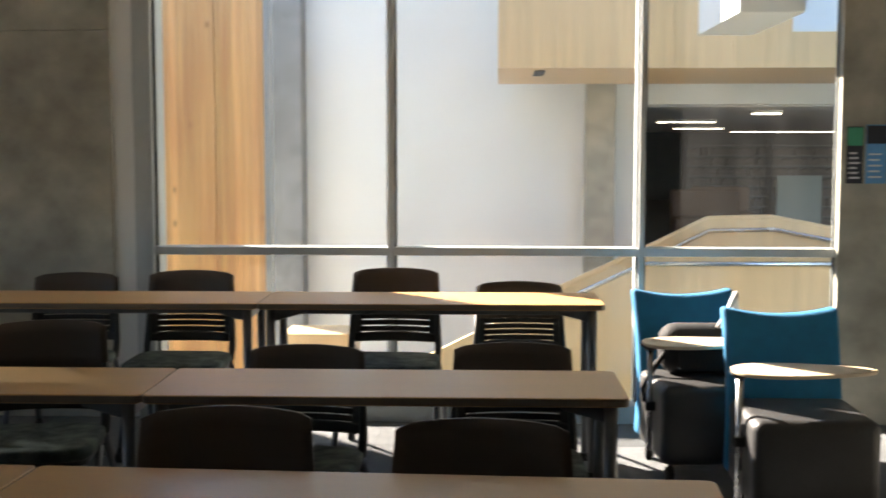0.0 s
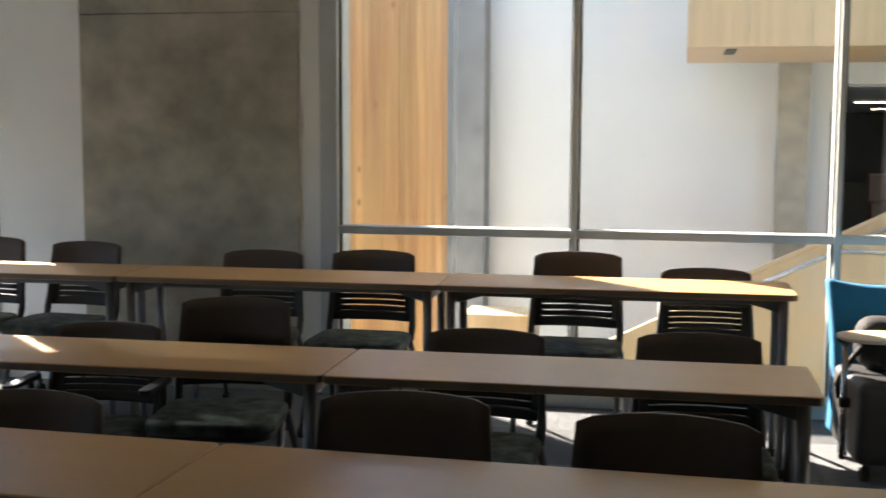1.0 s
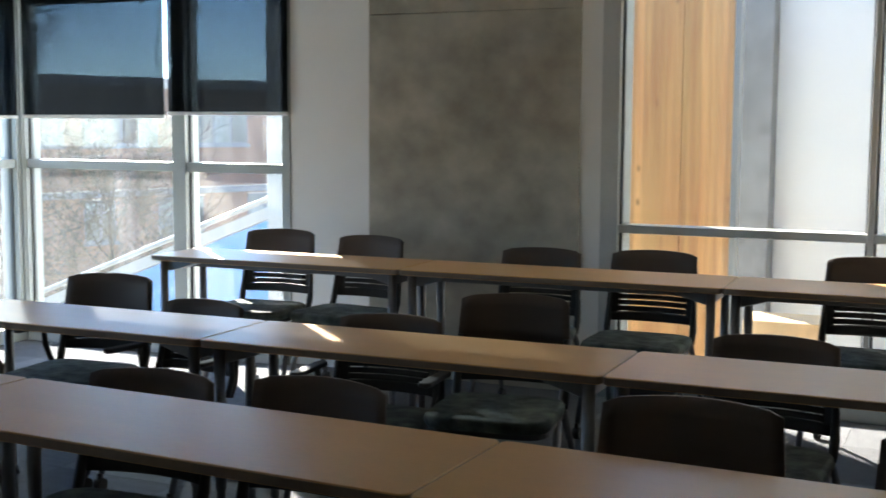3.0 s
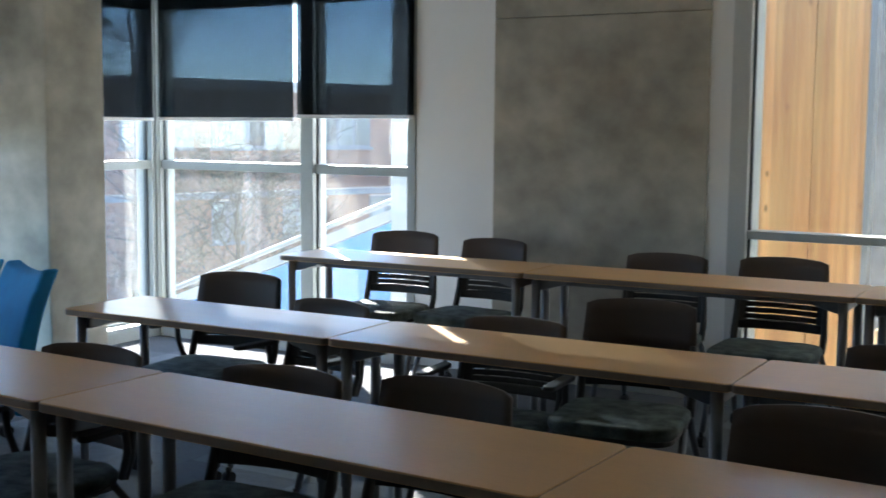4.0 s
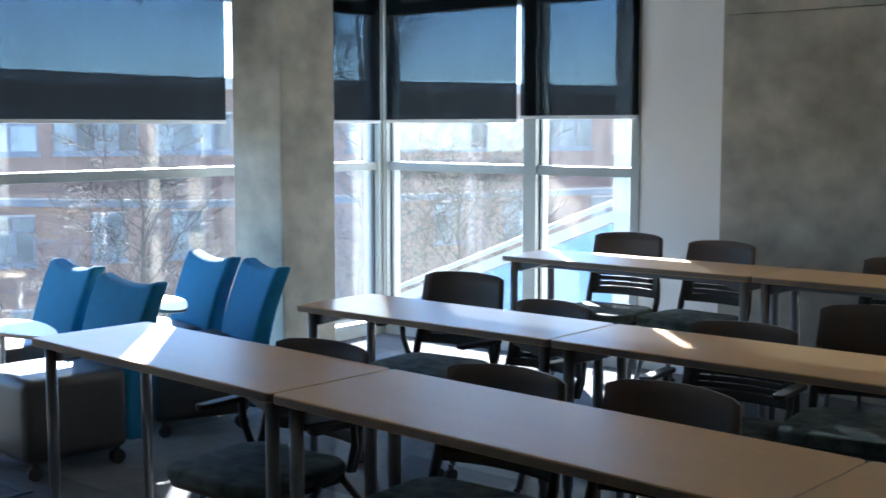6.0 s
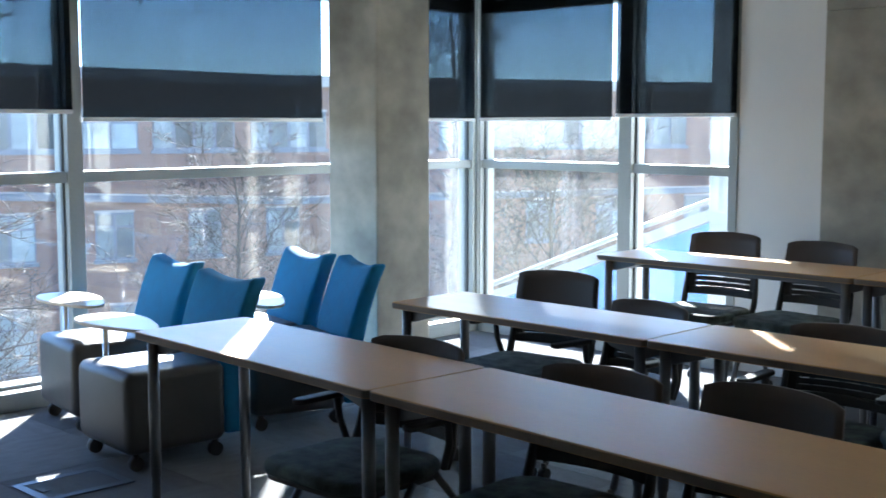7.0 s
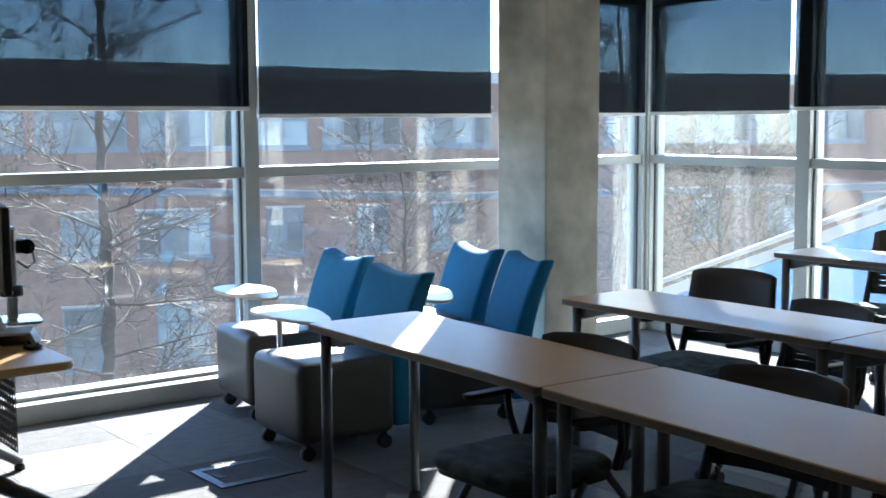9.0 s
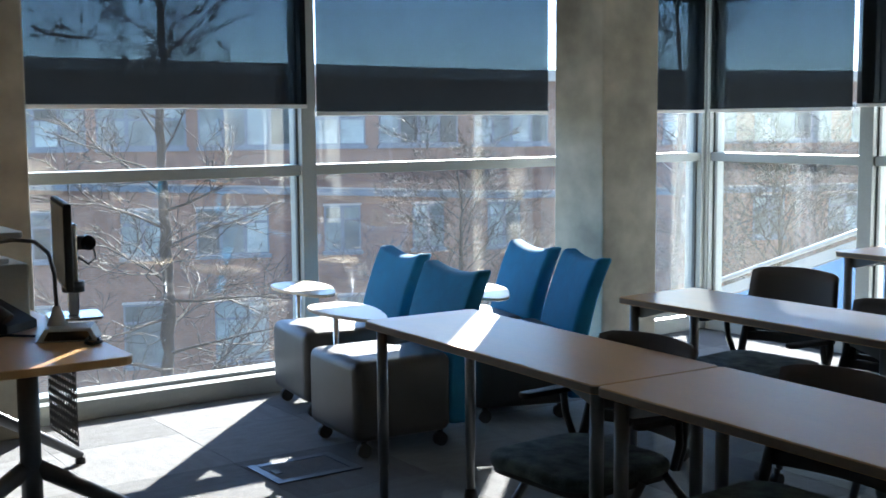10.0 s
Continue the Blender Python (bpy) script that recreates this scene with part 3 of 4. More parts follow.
for n, (lx, ly, turn) in enumerate(LOUNGES):
    if n:
        copy_thing(first, pose(lx, ly, 0, 0, 0, turn))
    else:
        first.matrix_basis = pose(lx, ly, 0, 0, 0, turn)

# ---- teacher's desk ----
desk = thing("teacher_desk", "light-brown laminate desk with dark splayed metal pedestal", "desk")
part("desktop", prism_bm(round_rect(-5.55, -3.82, 0.62, 1.47, 0.05), 0.712, 0.74, 0.004), M["tabletop"], desk)
for dx in (-4.02, -5.30):
    leg = part("pedestal", tube_bm([(dx, 1.18, 0.27), (dx, 1.18, 0.712)], 0.034, 16), M["dark_metal"], desk)
    for s in (-1, 1):
        part("foot", tube_bm([(dx, 1.18, 0.385), (dx + 0.01, 1.18 + s * 0.30, 0.20), (dx + 0.02, 1.18 + s * 0.56, 0.03)], [0.03, 0.025, 0.02], 10), M["dark_metal"], leg)
        part("foot_pad", tube_bm([(dx + 0.02, 1.18 + s * 0.555, 0.0), (dx + 0.02, 1.18 + s * 0.555, 0.03)], 0.022, 10), M["rubber"], leg)


def perforated(x0, x1, y, z0, z1, step, r):
    b = bmesh.new()
    nx, nz = int((x1 - x0) / step), int((z1 - z0) / step)
    for i in range(nx):
        for j in range(nz):
            cx, cz = x0 + (i + 0.5) * step, z0 + (j + 0.5) * step
            h = step / 2
            outer = [b.verts.new((cx + a * h, y, cz + c * h)) for a, c in ((-1, -1), (0, -1), (1, -1), (1, 0), (1, 1), (0, 1), (-1, 1), (-1, 0))]
            inner = [b.verts.new((cx + a * r, y, cz + c * r)) for a, c in ((-.7, -.7), (0, -1), (.7, -.7), (1, 0), (.7, .7), (0, 1), (-.7, .7), (-1, 0))]
            for k in range(8):
                b.faces.new((outer[k], outer[(k + 1) % 8], inner[(k + 1) % 8], inner[k]))
    bmesh.ops.remove_doubles(b, verts=b.verts[:], dist=0.0005)
    bmesh.ops.solidify(b, geom=b.faces[:], thickness=0.003)
    return b


part("modesty_panel", perforated(-4.64, -4.28, 1.425, 0.34, 0.70, 0.03, 0.009), M["dark_metal"], desk, "perforated dark steel modesty panel")

mon = thing("monitor", "thin black computer monitor on a silver stand", "monitor", pose(-4.70, 1.51, 0.74, 0, 0, 78))
part("housing", box_bm(-0.008, 0.02, -0.26, 0.26, 0.13, 0.45, 0.006), M["chair_black"], mon)
part("screen", box_bm(-0.0095, -0.008, -0.248, 0.248, 0.143, 0.437), M["screen_black"], mon)
part("stand", box_bm(0.02, 0.06, -0.03, 0.03, 0.012, 0.36, 0.008), M["chrome"], mon, "silver stand")
part("collar", tube_bm([(0.04, 0, 0.10), (0.04, 0, 0.14)], 0.042, 14), M["chair_black"], mon)
part("foot", prism_bm(round_rect(-0.06, 0.14, -0.10, 0.10, 0.03), 0.0, 0.012, 0.003), M["chrome"], mon)
clip = part("camera_clamp", box_bm(0.06, 0.11, -0.03, 0.03, 0.26, 0.31, 0.006), M["chair_black"], mon)
part("lens_barrel", tube_bm([(0.10, -0.03, 0.285), (0.10, 0.06, 0.285)], 0.028, 12), M["screen_black"], clip)
part("lead", tube_bm([(0.05, 0.0, 0.24), (0.10, 0.01, 0.20), (0.13, 0.02, 0.22), (0.12, 0.02, 0.27)], 0.004, 6), M["chair_black"], clip)

doc = thing("gooseneck_unit", "white wedge base with dark gooseneck arm on the desk", "desk microphone", pose(-4.25, 1.39, 0.74, 0, 0, 66) @ Matrix.Scale(0.8, 4))
part("base", prism_bm([(-0.13, 0.0), (0.13, 0.0), (0.10, 0.058), (-0.09, 0.058)], -0.085, 0.085, 0.006, "y"), M["beige"], doc)
part("front_panel", prism_bm([(-0.095, 0.008), (0.105, 0.008), (0.085, 0.046), (-0.075, 0.046)], -0.089, -0.083, 0.0, "y"), M["screen_black"], doc)
part("boot", tube_bm([(-0.05, 0.03, 0.055), (-0.05, 0.03, 0.10), (-0.05, 0.03, 0.14)], [0.045, 0.028, 0.014], 14), M["beige"], doc)
part("neck", tube_bm([(-0.05, 0.03, 0.13), (-0.055, 0.03, 0.28), (-0.075, 0.03, 0.37), (-0.13, 0.03, 0.42), (-0.22, 0.03, 0.43), (-0.34, 0.03, 0.41)], 0.009, 10), M["dark_metal"], doc, "dark grey gooseneck")

pc = thing("equipment_box", "grey equipment box with a white shelf on top", "equipment box", pose(-4.90, 1.20, 0.74))
part("case", box_bm(-0.16, 0.16, -0.25, 0.20, 0.0, 0.215, 0.008), M["frame_grey"], pc)
part("front_slot", box_bm(0.158, 0.164, -0.16, -0.02, 0.08, 0.13, 0.002), M["screen_black"], pc)
part("paper_stack", box_bm(-0.12, 0.12, -0.20, 0.14, 0.215, 0.235, 0.003), M["white_paper"], pc)
part("shelf_post", box_bm(0.05, 0.08, 0.06, 0.09, 0.215, 0.31, 0.002), M["dark_metal"], pc)
part("shelf", prism_bm(round_rect(-0.16, 0.16, -0.25, 0.19, 0.03), 0.31, 0.335, 0.006), M["white_paper"], pc, "white plastic shelf")
phone = thing("desk_phone", "black desk telephone in front of the equipment box", "telephone", pose(-4.58, 1.24, 0.74, 0, 0, 40))
part("body", prism_bm([(-0.11, 0.0), (0.10, 0.0), (0.10, 0.03), (-0.09, 0.12)], -0.09, 0.09, 0.006, "y"), M["chair_black"], phone)
part("handset", tube_bm([(-0.09, -0.07, 0.13), (0.0, -0.07, 0.12), (0.09, -0.07, 0.05)], [0.026, 0.018, 0.026], 10), M["chair_black"], phone)
cable = solid("cable", tube_bm([(-4.20, 1.42, 0.748), (-4.16, 1.46, 0.746), (-4.10, 1.45, 0.747), (-4.07, 1.41, 0.746), (-4.11, 1.40, 0.746), (-4.15, 1.42, 0.752)], 0.006, 6), M["chair_black"], "short black cable lying on the desk", "cable")
wire = solid("cable", tube_bm([(-4.34, 1.30, 0.746), (-4.42, 1.22, 0.746), (-4.38, 1.14, 0.746), (-4.45, 1.08, 0.746)], 0.005, 6), M["chair_black"], "thin black wire curling over the desk", "cable")

# ---- floor box ----
fb = thing("floor_box", "steel-framed floor outlet box set in the carpet", "floor outlet", pose(-4.63, 2.49, 0, 0, 0, 0))
for bx0, bx1, by0, by1 in ((-0.15, 0.15, -0.20, -0.16), (-0.15, 0.15, 0.16, 0.20), (-0.15, -0.11, -0.16, 0.16), (0.11, 0.15, -0.16, 0.16)):
    part("rim", box_bm(bx0, bx1, by0, by1, 0.0, 0.006, 0.001), M["floor_metal"], fb)
part("lid", box_bm(-0.107, 0.107, -0.157, 0.157, 0.0, 0.005, 0.001), M["carpet"], fb)
part("latch", box_bm(-0.03, 0.03, -0.15, -0.12, 0.005, 0.008), M["chair_black"], fb)

# ---- posters and bag ----
NF = NY - 0.03
p1 = thing("poster", "green and black printed poster taped to the concrete", "poster")
part("sheet", box_bm(1.842, 1.930, NF - 0.004, NF - 0.001, 1.30, 1.60), M["black_paper"], p1)
part("header", box_bm(1.845, 1.927, NF - 0.006, NF - 0.004, 1.50, 1.595), M["green_paper"], p1)
for k in range(6):
    part("text_line", box_bm(1.857, 1.912 - 0.008 * (k % 3), NF - 0.006, NF - 0.004, 1.325 + 0.026 * k, 1.335 + 0.026 * k), M["white_paper"], p1)
p2 = thing("poster", "blue and dark printed poster taped to the concrete", "poster")
part("sheet", box_bm(1.943, 2.055, NF - 0.004, NF - 0.001, 1.30, 1.61), M["blue_paper"], p2)
part("header", box_bm(1.946, 2.052, NF - 0.006, NF - 0.004, 1.51, 1.605), M["black_paper"], p2)
for k in range(5):
    part("text_line", box_bm(1.958, 2.025 - 0.01 * (k % 2), NF - 0.006, NF - 0.004, 1.33 + 0.03 * k, 1.339 + 0.03 * k), M["white_paper"], p2)

bag = thing("backpack", "black backpack leaning on a lounge chair seat", "backpack", pose(0.95, 5.60, 0.435, 0, 0, 0))
bb = box_bm(-0.19, 0.19, -0.05, 0.14, 0.0, 0.235, 0.08, 4)
part("body", bb, M["nylon"], bag, smooth=True)
part("front_pocket", box_bm(-0.11, 0.11, -0.07, -0.005, 0.02, 0.16, 0.03, 3), M["nylon"], bag, smooth=True)
part("side_strap", tube_bm([(-0.15, 0.0, 0.12), (-0.22, -0.05, 0.04), (-0.27, -0.06, -0.06), (-0.26, -0.05, -0.12)], 0.013, 6), M["nylon"], bag)
part("strap", tube_bm([(0.08, 0.0, 0.22), (0.12, -0.03, 0.30), (0.16, 0.0, 0.38), (0.17, 0.05, 0.31), (0.15, 0.06, 0.22)], 0.014, 6), M["beige"], bag, "pale grey strap loop")

# ---- atrium behind the interior glass ----
solid("atrium_floor", box_bm(-4.2, 6.0, NY + 0.12, 24, -1.3, -1.0), M["concrete"], "pale floor of the atrium below", "floor", "structure")
tim = thing("timber_wall", "tall warm orange timber panel wall in the atrium", "wall", kind="structure")
for k, (ta, tb) in enumerate(((-3.15, -2.74), (-2.735, -2.245), (-2.24, -1.85))):
    nb = 8
    for i in range(nb):
        xa, xb = ta + (tb - ta) * i / nb, ta + (tb - ta) * (i + 1) / nb
        part("board", box_bm(xa + 0.0003, xb - 0.0003, 9.5, 9.56 + 0.004 * ((i * 7 + k) % 3), -1.0, 2.75), M["wood_warm"], tim)
# unseen backing, added so the sunlit board backs don't tint the white wall
solid("timber_backing", box_bm(-3.15, -1.85, 9.575, 9.70, -1.0, 2.75), M["concrete_dark"], "unseen grey backing, added to stop orange bounce off the boards", "wall", "structure")
solid("timber_edge", box_bm(-1.848, -1.80, 9.48, 9.62, -1.0, 2.75, 0.004), M["white_metal"], "pale metal edge trim of the timber wall", "trim", "structure")
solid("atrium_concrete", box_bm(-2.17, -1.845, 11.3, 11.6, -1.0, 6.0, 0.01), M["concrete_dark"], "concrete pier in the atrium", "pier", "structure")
solid("atrium_wall", box_bm(-1.88, 1.30, 11.6, 11.9, -1.0, 6.0), M["white_wall"], "large white atrium wall", "wall", "structure")
solid("atrium_column", box_bm(0.82, 1.10, 11.40, 11.6, -1.0, 6.0, 0.01), M["concrete"], "concrete column against the white atrium wall", "column", "structure")
solid("atrium_lintel", box_bm(1.30, 6.0, 11.6, 11.9, 1.89, 6.0), M["white_wall"], "white wall above the open study floor", "wall", "structure")
bulk = thing("timber_bulkhead", "maple-panelled bulkhead hanging in the atrium", "bulkhead", kind="structure")
bxs = [0.0 + 0.43 * i for i in range(14)]
for a, b in zip(bxs, bxs[1:]):
    part("panel", box_bm(a + 0.001, b - 0.001, 9.0, 9.04, 2.07, 4.6 if a < 1.9 else 2.33), M["wood_pale"], bulk)
part("upper_soffit", box_bm(1.94, 5.6, 9.045, 11.3, 2.33, 2.36), M["white_wall"], bulk, "white painted upper face")
part("upper_wall", box_bm(1.94, 5.6, 9.6, 9.65, 2.36, 4.6), M["white_wall"], bulk, "white painted upper wall")
part("soffit", box_bm(0.0, 5.6, 9.04, 11.3, 2.07, 2.10), M["wood_pale"], bulk)
part("return_panel", box_bm(0.0, 0.03, 9.04, 11.3, 2.10, 4.6), M["wood_pale"], bulk)
part("slot_light", box_bm(0.28, 0.36, 9.25, 9.9, 2.062, 2.072), M["rubber"], bulk, "dark recessed slot")
solid("white_beam", box_bm(1.335, 1.70, NY + 0.32, 8.2, 2.235, 3.6, 0.004), M["white_wall"], "white boxed beam running to the glass wall", "beam", "structure")


def balustrade(outline, y, label):
    b = thing("stair_balustrade", label, "balustrade", group="atrium stair balustrades")
    part("panel", prism_bm(outline, y, y + 0.06, 0.003, "y"), M["wood_pale"], b)
    tops = [p for p in outline if p[1] > 0.35]
    part("cap", tube_bm([(u, y + 0.03, v + 0.012) for u, v in tops], 0.03, 6), M["wood_pale"], b)
    part("handrail", tube_bm([(u, y - 0.06, v - 0.07) for u, v in tops], 0.018, 8), M["chrome"], b, "brushed steel handrail")


balustrade([(-0.6, -1.0), (2.9, -1.0), (2.9, 0.75), (1.02, 0.745), (0.40, 0.45), (-0.6, -0.05)], 8.5, "maple stair balustrade with steel handrail")
balustrade([(0.6, -1.0), (3.6, -1.0), (3.6, 0.80), (2.50, 0.86), (2.08, 0.94), (1.60, 0.93), (1.20, 0.73), (0.6, 0.45)], 9.2, "upper maple stair balustrade with steel handrail")
solid("timber_bench", box_bm(-1.8, -1.2, 9.9, 10.4, -1.0, -0.07, 0.01), M["wood_pale"], "low maple bench box on the atrium floor", "bench")

# out-of-view roof and end wall, added to keep daylight in the atrium down
solid("atrium_roof", box_bm(-2.9, 6.0, 9.0, 12.2, 6.0, 6.3), M["ceiling"], "unseen roof slab, added to dim the atrium", "roof", "structure")
# diffusing roof strip out of view, added to lift the atrium's brightness
solid("atrium_skylight", box_bm(-2.9, 6.0, NY + 0.3, 9.0, 6.0, 6.02), M["frosted"], "unseen frosted skylight, added to brighten the atrium", "skylight", "structure")
solid("atrium_wall_east", box_bm(6.0, 6.2, NY + 0.3, 11.9, -1.0, 6.0), M["white_wall"], "unseen white end wall, added to close the atrium off", "wall", "structure")

# more unseen slabs, placed to decide where the sun gets through
solid("atrium_roof_west", box_bm(-4.1, -2.9, NY + 0.3, 9.0, 6.0, 6.3), M["ceiling"], "unseen roof slab beside the skylight, added to cut daylight", "roof", "structure")
solid("atrium_wall_west", box_bm(-4.2, -4.0, NY + 0.3, 9.15, -1.0, 6.0), M["white_wall"], "unseen white side wall, added to trim the sun shaft", "wall", "structure")
solid("atrium_wall_north", box_bm(-3.0, -2.30, 11.6, 11.9, -1.0, 6.0), M["white_wall"], "unseen white wall behind the timber panels, added to block sun", "wall", "structure")

# study floor behind
solid("study_floor", box_bm(1.3, 13.0, 11.9, 34, -0.25, 0.0), M["slab"], "dark floor of the study area", "floor", "structure")
solid("study_ceiling", box_bm(1.3, 13.0, 11.9, 34, 1.88, 2.5), M["ceiling"], "pale ceiling of the study area", "ceiling", "structure")
# study walls coloured near-black to read as an unlit room
solid("study_wall", box_bm(1.0, 13.0, 34, 34.2, -0.25, 2.5), M["dark_room"], "far wall of the study area, dimness put in its colour", "wall", "structure")
solid("study_side", box_bm(1.1, 1.3, 11.9, 34, -0.25, 2.5), M["dark_room"], "side wall of the study area, dimness put in its colour", "wall", "structure")
solid("study_side_far", box_bm(12.8, 13.0, 11.9, 34, -0.25, 2.5), M["dark_room"], "far side wall of the study area, dimness put in its colour", "wall", "structure")
shelf_rnd = random.Random(21)
for k in range(3):
    sh = thing("book_shelf", "tall dark shelf full of books", "book shelf", pose(4.05 + 1.5 * k, 21.5, 0), "book shelves in the study area")
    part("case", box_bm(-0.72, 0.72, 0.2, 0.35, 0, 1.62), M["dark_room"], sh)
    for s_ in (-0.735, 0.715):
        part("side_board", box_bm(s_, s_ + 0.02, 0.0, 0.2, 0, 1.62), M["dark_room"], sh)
    for j in range(9):
        zb = 0.05 + 0.18 * j
        part("shelf_board", box_bm(-0.72, 0.72, 0.0, 0.2, zb, zb + 0.02), M["shelf_edge"], sh)
        if j == 8:
            continue
        rowb = bmesh.new()
        u = -0.70
        while u < 0.64:
            bw = shelf_rnd.uniform(0.025, 0.06)
            if shelf_rnd.random() > 0.12:
                box_bm(u, u + bw - 0.004, 0.03 + shelf_rnd.uniform(0, 0.02), 0.19, zb + 0.02, zb + 0.02 + shelf_rnd.uniform(0.09, 0.145), bm=rowb)
            u += bw
        part("book_row", rowb, M["books"], sh)
for lx, ly, lw in ((3.05, 17.5, 0.5), (3.55, 19.0, 0.45)):
    bk = thing("study_bench", "low brown upholstered bench in the study area", "bench", pose(lx, ly, 0), "benches in the study area")
    part("seat", box_bm(-lw, lw, 0, 0.5, 0.12, 0.45, 0.03, 2), M["brown_cloth"], bk)
    part("backrest", box_bm(-lw, lw, 0.4, 0.52, 0.45, 0.85, 0.03, 2), M["brown_cloth"], bk)
    part("plinth", box_bm(-lw + 0.04, lw - 0.04, 0.04, 0.48, 0.0, 0.12), M["dark_room"], bk)
for lx0, lx1, ly in ((2.75, 3.05, 13.2), (2.35, 3.2, 18.0), (5.9, 9.6, 31.0), (3.6, 4.6, 25.0)):
    lp = thing("strip_light", "thin linear ceiling light in the study area", "ceiling light", group="strip lights")
    part("diffuser", box_bm(lx0, lx1, ly, ly + 0.06, 1.835, 1.85), M["lamp"], lp)
    part("housing", box_bm(lx0 - 0.01, lx1 + 0.01, ly - 0.01, ly + 0.12, 1.85, 1.88), M["frame_grey"], lp)
brd = thing("pale_board", "pale freestanding board in the study area", "board", pose(3.83, 15.5, 0))
part("sheet", box_bm(-0.28, 0.28, 0, 0.03, 0.35, 1.12), M["board"], brd)
for s in (-0.25, 0.25):
    part("leg", tube_bm([(s, 0.015, 0), (s, 0.015, 0.36)], 0.015, 8), M["chrome"], brd)

# ---- outside ----
solid("ground", box_bm(-400, 400, -400, 400, GROUND - 0.5, GROUND), M["grass"], "winter lawn and ground around the buildings", "ground", "structure")
solid("road", box_bm(-30, -22, -200, 40, GROUND, GROUND + 0.02), M["asphalt"], "asphalt street between the buildings", "road", "structure")


def far_window(parent, x, y0, y1, z0, z1, lights, divided=True):
    """A window in a wall that faces +x: frame, sill and panes, some of them divided."""
    w = part("window", box_bm(x - 0.06, x + 0.05, y0, y1, z0, z1), M["win_blue"], parent)
    for i in range(lights):
        a, b = y0 + (y1 - y0) * i / lights + 0.07, y0 + (y1 - y0) * (i + 1) / lights - 0.07
        zm = z1 - (z1 - z0) * 0.3 if divided else z1
        part("pane", box_bm(x + 0.05, x + 0.07, a, b, z0 + 0.08, zm - 0.05), M["pane"], w)
        if divided:
            part("pane", box_bm(x + 0.05, x + 0.07, a, b, zm + 0.05, z1 - 0.08), M["pane"], w)
    part("sill", box_bm(x - 0.06, x + 0.16, y0 - 0.08, y1 + 0.08, z0 - 0.14, z0), M["win_blue"], w)
    part("head", box_bm(x - 0.06, x + 0.10, y0 - 0.04, y1 + 0.04, z1, z1 + 0.08), M["stone"], w)


# the long block across the street stands at a slant, its ledge and roofline falling along the wall
bld = thing("brick_building", "long red-brick building with blue-grey windows and ledge across the street", "building", pose(-45.0, 12.0, 0, 0, 0, -20.6))


def fall(u, z, drop):
    return z - drop * min(1.0, max(0.0, u / 19.0))


def sloped(u0, u1, z0, z1, d0, d1, x0, x1):
    """A bar along the wall whose lower edge falls by d0 and upper edge by d1."""
    us = [u0, 0.0, 19.0, u1]
    return prism_bm([(u, fall(u, z0, d0)) for u in us] + [(u, fall(u, z1, d1)) for u in reversed(us)], x0, x1, 0.0, "x")


part("wall", sloped(-34, 62, GROUND, 3.4, 0.0, 0.45, -9.0, 0.0), M["brick"], bld)
part("roof", sloped(-34.3, 62.3, 3.4, 3.85, 0.45, 0.45, -9.2, 0.3), M["stone"], bld, "pale stone coping")
part("ledge", sloped(-34, 62, -0.95, -0.70, 0.75, 0.75, 0.0, 0.22), M["win_blue"], bld, "blue-grey ledge")
part("ledge_cap", sloped(-34, 62, -0.69, -0.64, 0.75, 0.75, 0.0, 0.26), M["stone"], bld, "pale ledge cap")


def along(y):
    """The place along the slanted wall of what lies at y in the plane x = -45, seen from the classroom."""
    return (y - 12.0) / (0.936 + 0.00782 * y)


for ya, yb, n in ((-4.0, 1.5, 3), (2.5, 6.0, 3), (7.0, 11.0, 3), (12.0, 14.9, 3), (15.3, 18.9, 3), (19.4, 23.6, 4), (24.5, 27.1, 2), (27.8, 32.0, 4), (32.9, 37.3, 4),
                  (38.5, 43.5, 4), (45.0, 50.5, 4), (52.0, 58.5, 4), (60.5, 68.0, 4), (71.0, 80.0, 4)):
    far_window(bld, 0.0, along(ya), along(yb), 0.5, 1.98, n, n != 4)
for ya, yb, n in ((2.0, 4.0, 2), (7.0, 9.0, 2), (12.0, 13.5, 2), (16.1, 17.9, 2), (19.2, 22.4, 3), (25.0, 26.8, 2), (29.5, 31.2, 2), (33.7, 35.6, 2),
                  (39.0, 42.2, 3), (46.0, 48.4, 2), (52.0, 54.6, 2), (58.5, 63.0, 3), (68.0, 72.0, 2)):
    far_window(bld, 0.0, along(ya), along(yb), -3.6, -1.83, n)
for ya, yb, n in ((6.0, 8.0, 2), (12.0, 13.6, 2), (16.1, 17.9, 1), (19.9, 22.3, 1), (25.6, 28.4, 2), (33.0, 35.5, 2), (40.0, 43.0, 2), (50.0, 54.0, 2)):
    far_window(bld, 0.0, along(ya), along(yb), -7.7, -5.35, n)
# outside stair: blue side panels with pale rails
st = thing("outside_stair", "blue-sided outdoor stair with white rails", "stair")
SA, SB = Vector((-11.2, 11.0, -0.98)), Vector((-5.6, 11.0, 1.15))
slope = (SB.z - SA.z) / (SB.x - SA.x)
def stair_z(x):
    return SA.z + slope * (x - SA.x)
part("side_panel", prism_bm([(-11.2, stair_z(-11.2) - 0.16), (-5.6, stair_z(-5.6) - 0.16), (-5.6, stair_z(-5.6) - 1.5), (-11.2, stair_z(-11.2) - 1.5)], 11.0, 11.06, 0.0, "y"), M["blue_panel"], st, "bright blue side panel")
part("stringer", prism_bm([(-11.2, stair_z(-11.2) - 0.02), (-5.6, stair_z(-5.6) - 0.02), (-5.6, stair_z(-5.6) - 0.15), (-11.2, stair_z(-11.2) - 0.15)], 10.98, 11.1, 0.0, "y"), M["white_metal"], st, "white stringer")
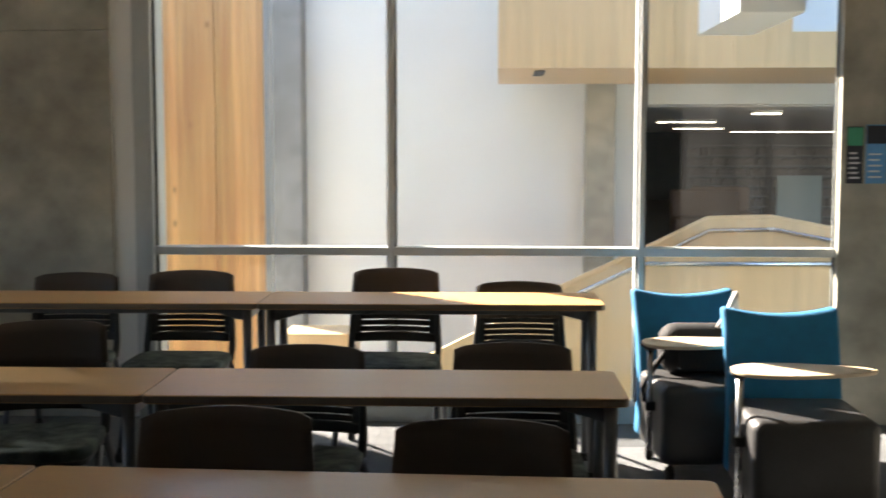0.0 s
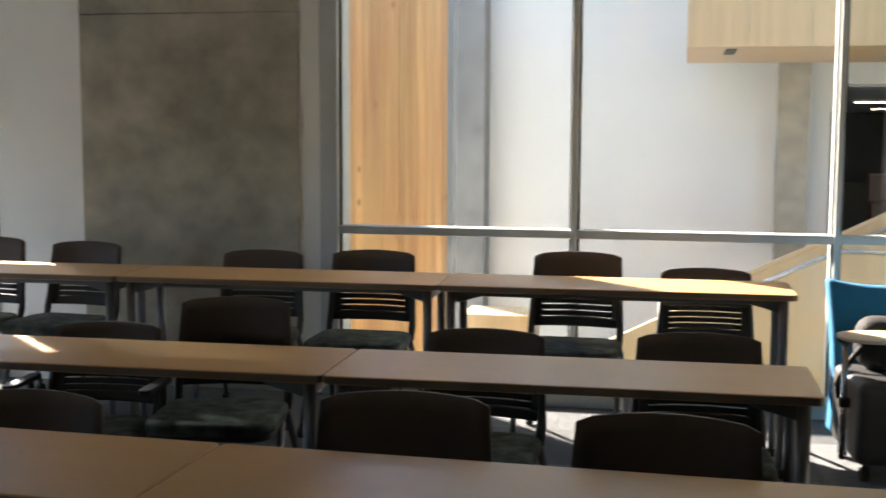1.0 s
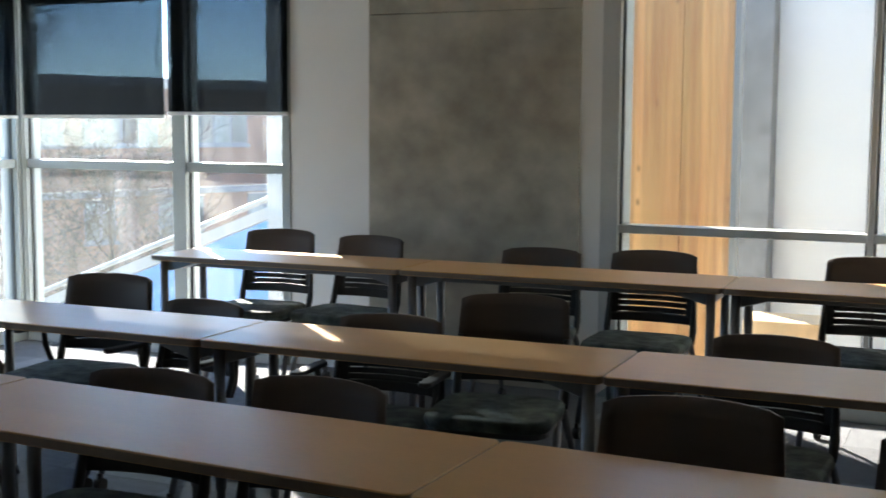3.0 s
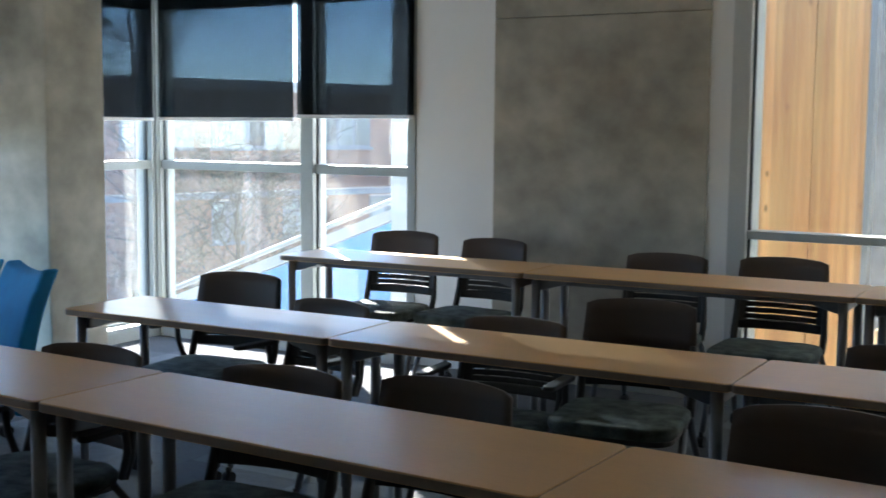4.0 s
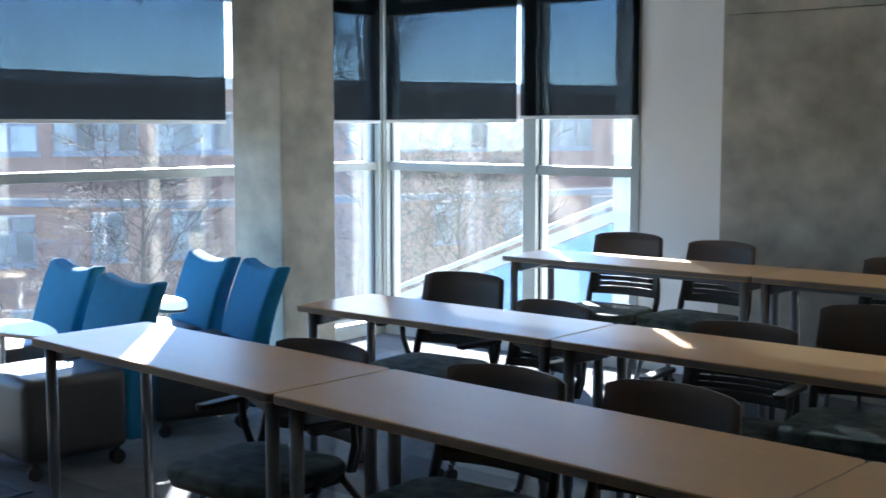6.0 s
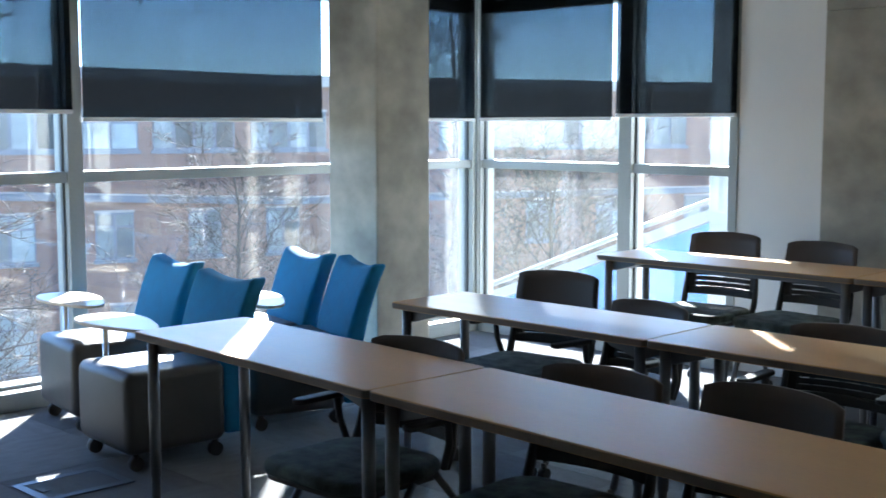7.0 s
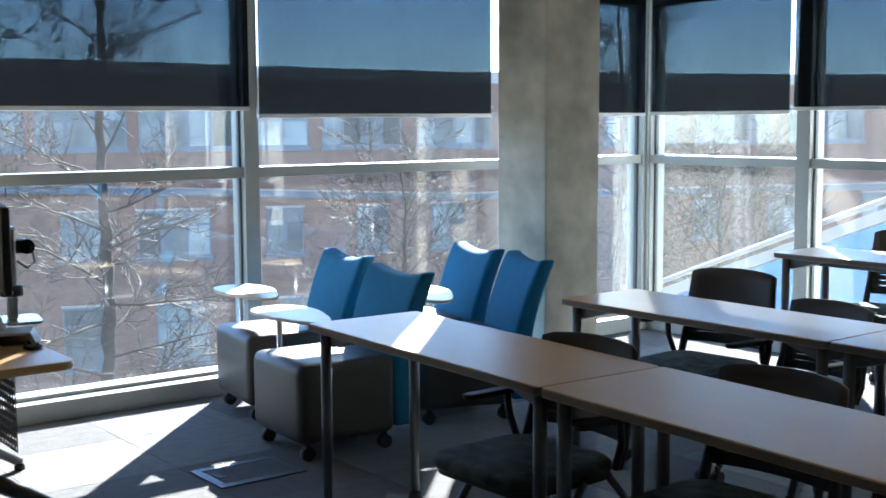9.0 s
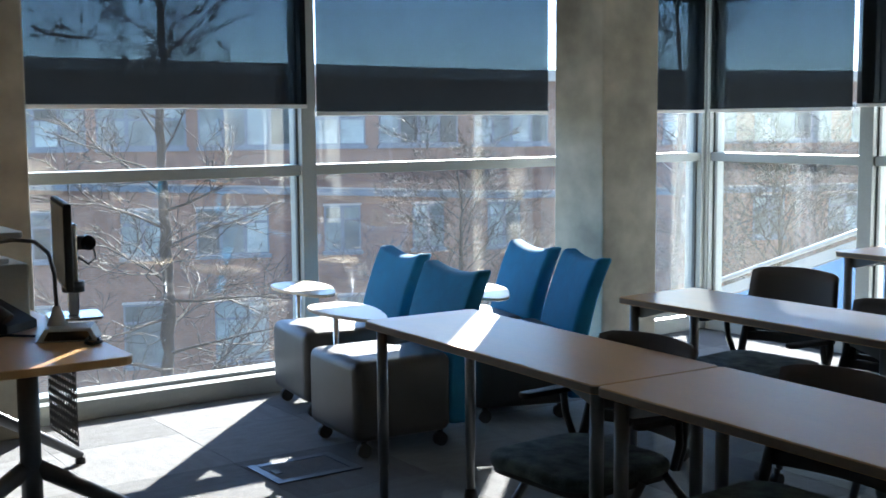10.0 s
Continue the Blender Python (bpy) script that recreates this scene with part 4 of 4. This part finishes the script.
part("rail", tube_bm([(-11.2, 10.95, stair_z(-11.2) + 0.06), (-5.6, 10.95, stair_z(-5.6) + 0.06)], 0.03, 8), M["white_metal"], st, "white handrail")
for i in range(3):
    px_ = -10.6 + 2.2 * i
    part("support", box_bm(px_, px_ + 0.18, 11.1, 11.28, GROUND, stair_z(px_) - 0.2), M["white_metal"], st)
solid("stair_end_post", box_bm(-5.98, -5.72, 9.4, 9.7, GROUND, 5.5, 0.01), M["white_metal"], "white post of the outdoor stair", "post")
solid("pavement", box_bm(-16, -6.4, -30, 45, GROUND, GROUND + 0.12), M["stone"], "pale pavement below the windows", "pavement", "structure")


# small camera on an arm outside the north glass
cctv = thing("security_camera", "small dark security camera on a wall arm outside", "security camera", pose(-4.02, NY + 0.30, 2.20))
part("arm", tube_bm([(0.06, 0.0, 0.0), (0.0, 0.0, -0.005), (-0.05, 0.0, -0.02)], 0.012, 8), M["dark_metal"], cctv)
part("housing", tube_bm([(-0.03, 0.0, -0.02), (-0.05, -0.01, -0.03), (-0.10, -0.03, -0.045)], [0.02, 0.034, 0.03], 12), M["dark_metal"], cctv)
part("wall_plate", box_bm(0.055, 0.07, -0.04, 0.04, -0.05, 0.05, 0.003), M["dark_metal"], cctv)

# bare trees
def tree(x, y, h, r, seed, spread):
    rnd = random.Random(seed)
    t = thing("bare_tree", "leafless tree with grey bark and fine twigs", "tree", pose(x, y, GROUND), "bare street trees")
    trunk = [(0, 0, 0)]
    for i in range(1, 9):
        trunk.append((rnd.uniform(-0.02, 0.02) * i, rnd.uniform(-0.02, 0.02) * i, h * i / 8))
    rings, radii = [], []
    for i in range(8):
        for k in range(6):
            f = (i + k / 6) / 8
            rings.append(Vector(trunk[i]).lerp(Vector(trunk[i + 1]), k / 6) + Vector((rnd.uniform(-0.03, 0.03), rnd.uniform(-0.03, 0.03), 0)))
            radii.append(r * (1 - 0.85 * f) * rnd.uniform(0.82, 1.16))
    part("trunk", tube_bm(rings, radii, 9), M["bark"], t)
    limbs, twigs = bmesh.new(), bmesh.new()

    def grow(p, d, length, rad, depth):
        pts, q, dd = [p], p, d
        n = 4
        for i in range(n):
            dd = (dd + Vector((rnd.uniform(-1, 1), rnd.uniform(-1, 1), rnd.uniform(-0.5, 0.8))) * 0.22).normalized()
            q = q + dd * length / n
            pts.append(q)
        tgt = limbs if depth < 2 else twigs
        tube_bm(pts, [max(0.006, rad * (1 - 0.7 * i / n)) for i in range(n + 1)], 5 if depth < 2 else 3, tgt, caps=False)
        if depth < 4:
            for k in range(6 if depth < 3 else 4):
                at = pts[rnd.randint(1, n)]
                side = Vector((rnd.uniform(-1, 1), rnd.uniform(-1, 1), rnd.uniform(-0.45, 0.6)))
                grow(at, (dd * 0.7 + side).normalized(), length * rnd.uniform(0.4, 0.62), rad * 0.55, depth + 1)

    for i in range(34):
        f = 0.22 + 0.74 * i / 34
        k = min(8, int(f * 8))
        base = Vector(trunk[k]).lerp(Vector(trunk[min(8, k + 1)]), f * 8 - k)
        a = i * 2.4 + rnd.uniform(-0.4, 0.4)
        grow(base, Vector((math.cos(a), math.sin(a), rnd.uniform(-0.15, 0.35) + 1.3 * max(0.0, f - 0.45) / 0.5)).normalized(), spread * (1.1 - 0.7 * f), r * 0.21 * (1.1 - f * 0.6), 1)
    part("limbs", limbs, M["bark"], t)
    tagged(part("twigs", twigs, M["twig"], t), kind="stuff")


tree(-21.5, 8.6, 15.5, 0.19, 3, 2.9)
tree(-26.0, 18.6, 9.4, 0.15, 8, 3.6)
tree(-24.0, 24.6, 15, 0.16, 12, 4.0)
tree(-19.5, 23.5, 9.3, 0.15, 17, 4.2)

# ---- carpet tiles ----
TS = 0.61
tile_mesh = mesh_from("carpet_tile", box_bm(0.001, TS - 0.001, 0.001, TS - 0.001, -0.012, 0.0), M["carpet"])
floor_ob = bpy.data.objects["floor"]
nx, ny = int((EX - WX) / TS) + 1, int((NY - SY) / TS) + 1
for i in range(nx):
    for j in range(ny):
        x0, y0 = WX + TS * i, SY + TS * j
        t = new("carpet_tile", tile_mesh)
        t.parent = floor_ob
        t.location = (x0, y0, 0)
        if (i + j) % 2:
            t.rotation_euler = (0, 0, radians(90))
            t.location = (x0 + TS, y0, 0)
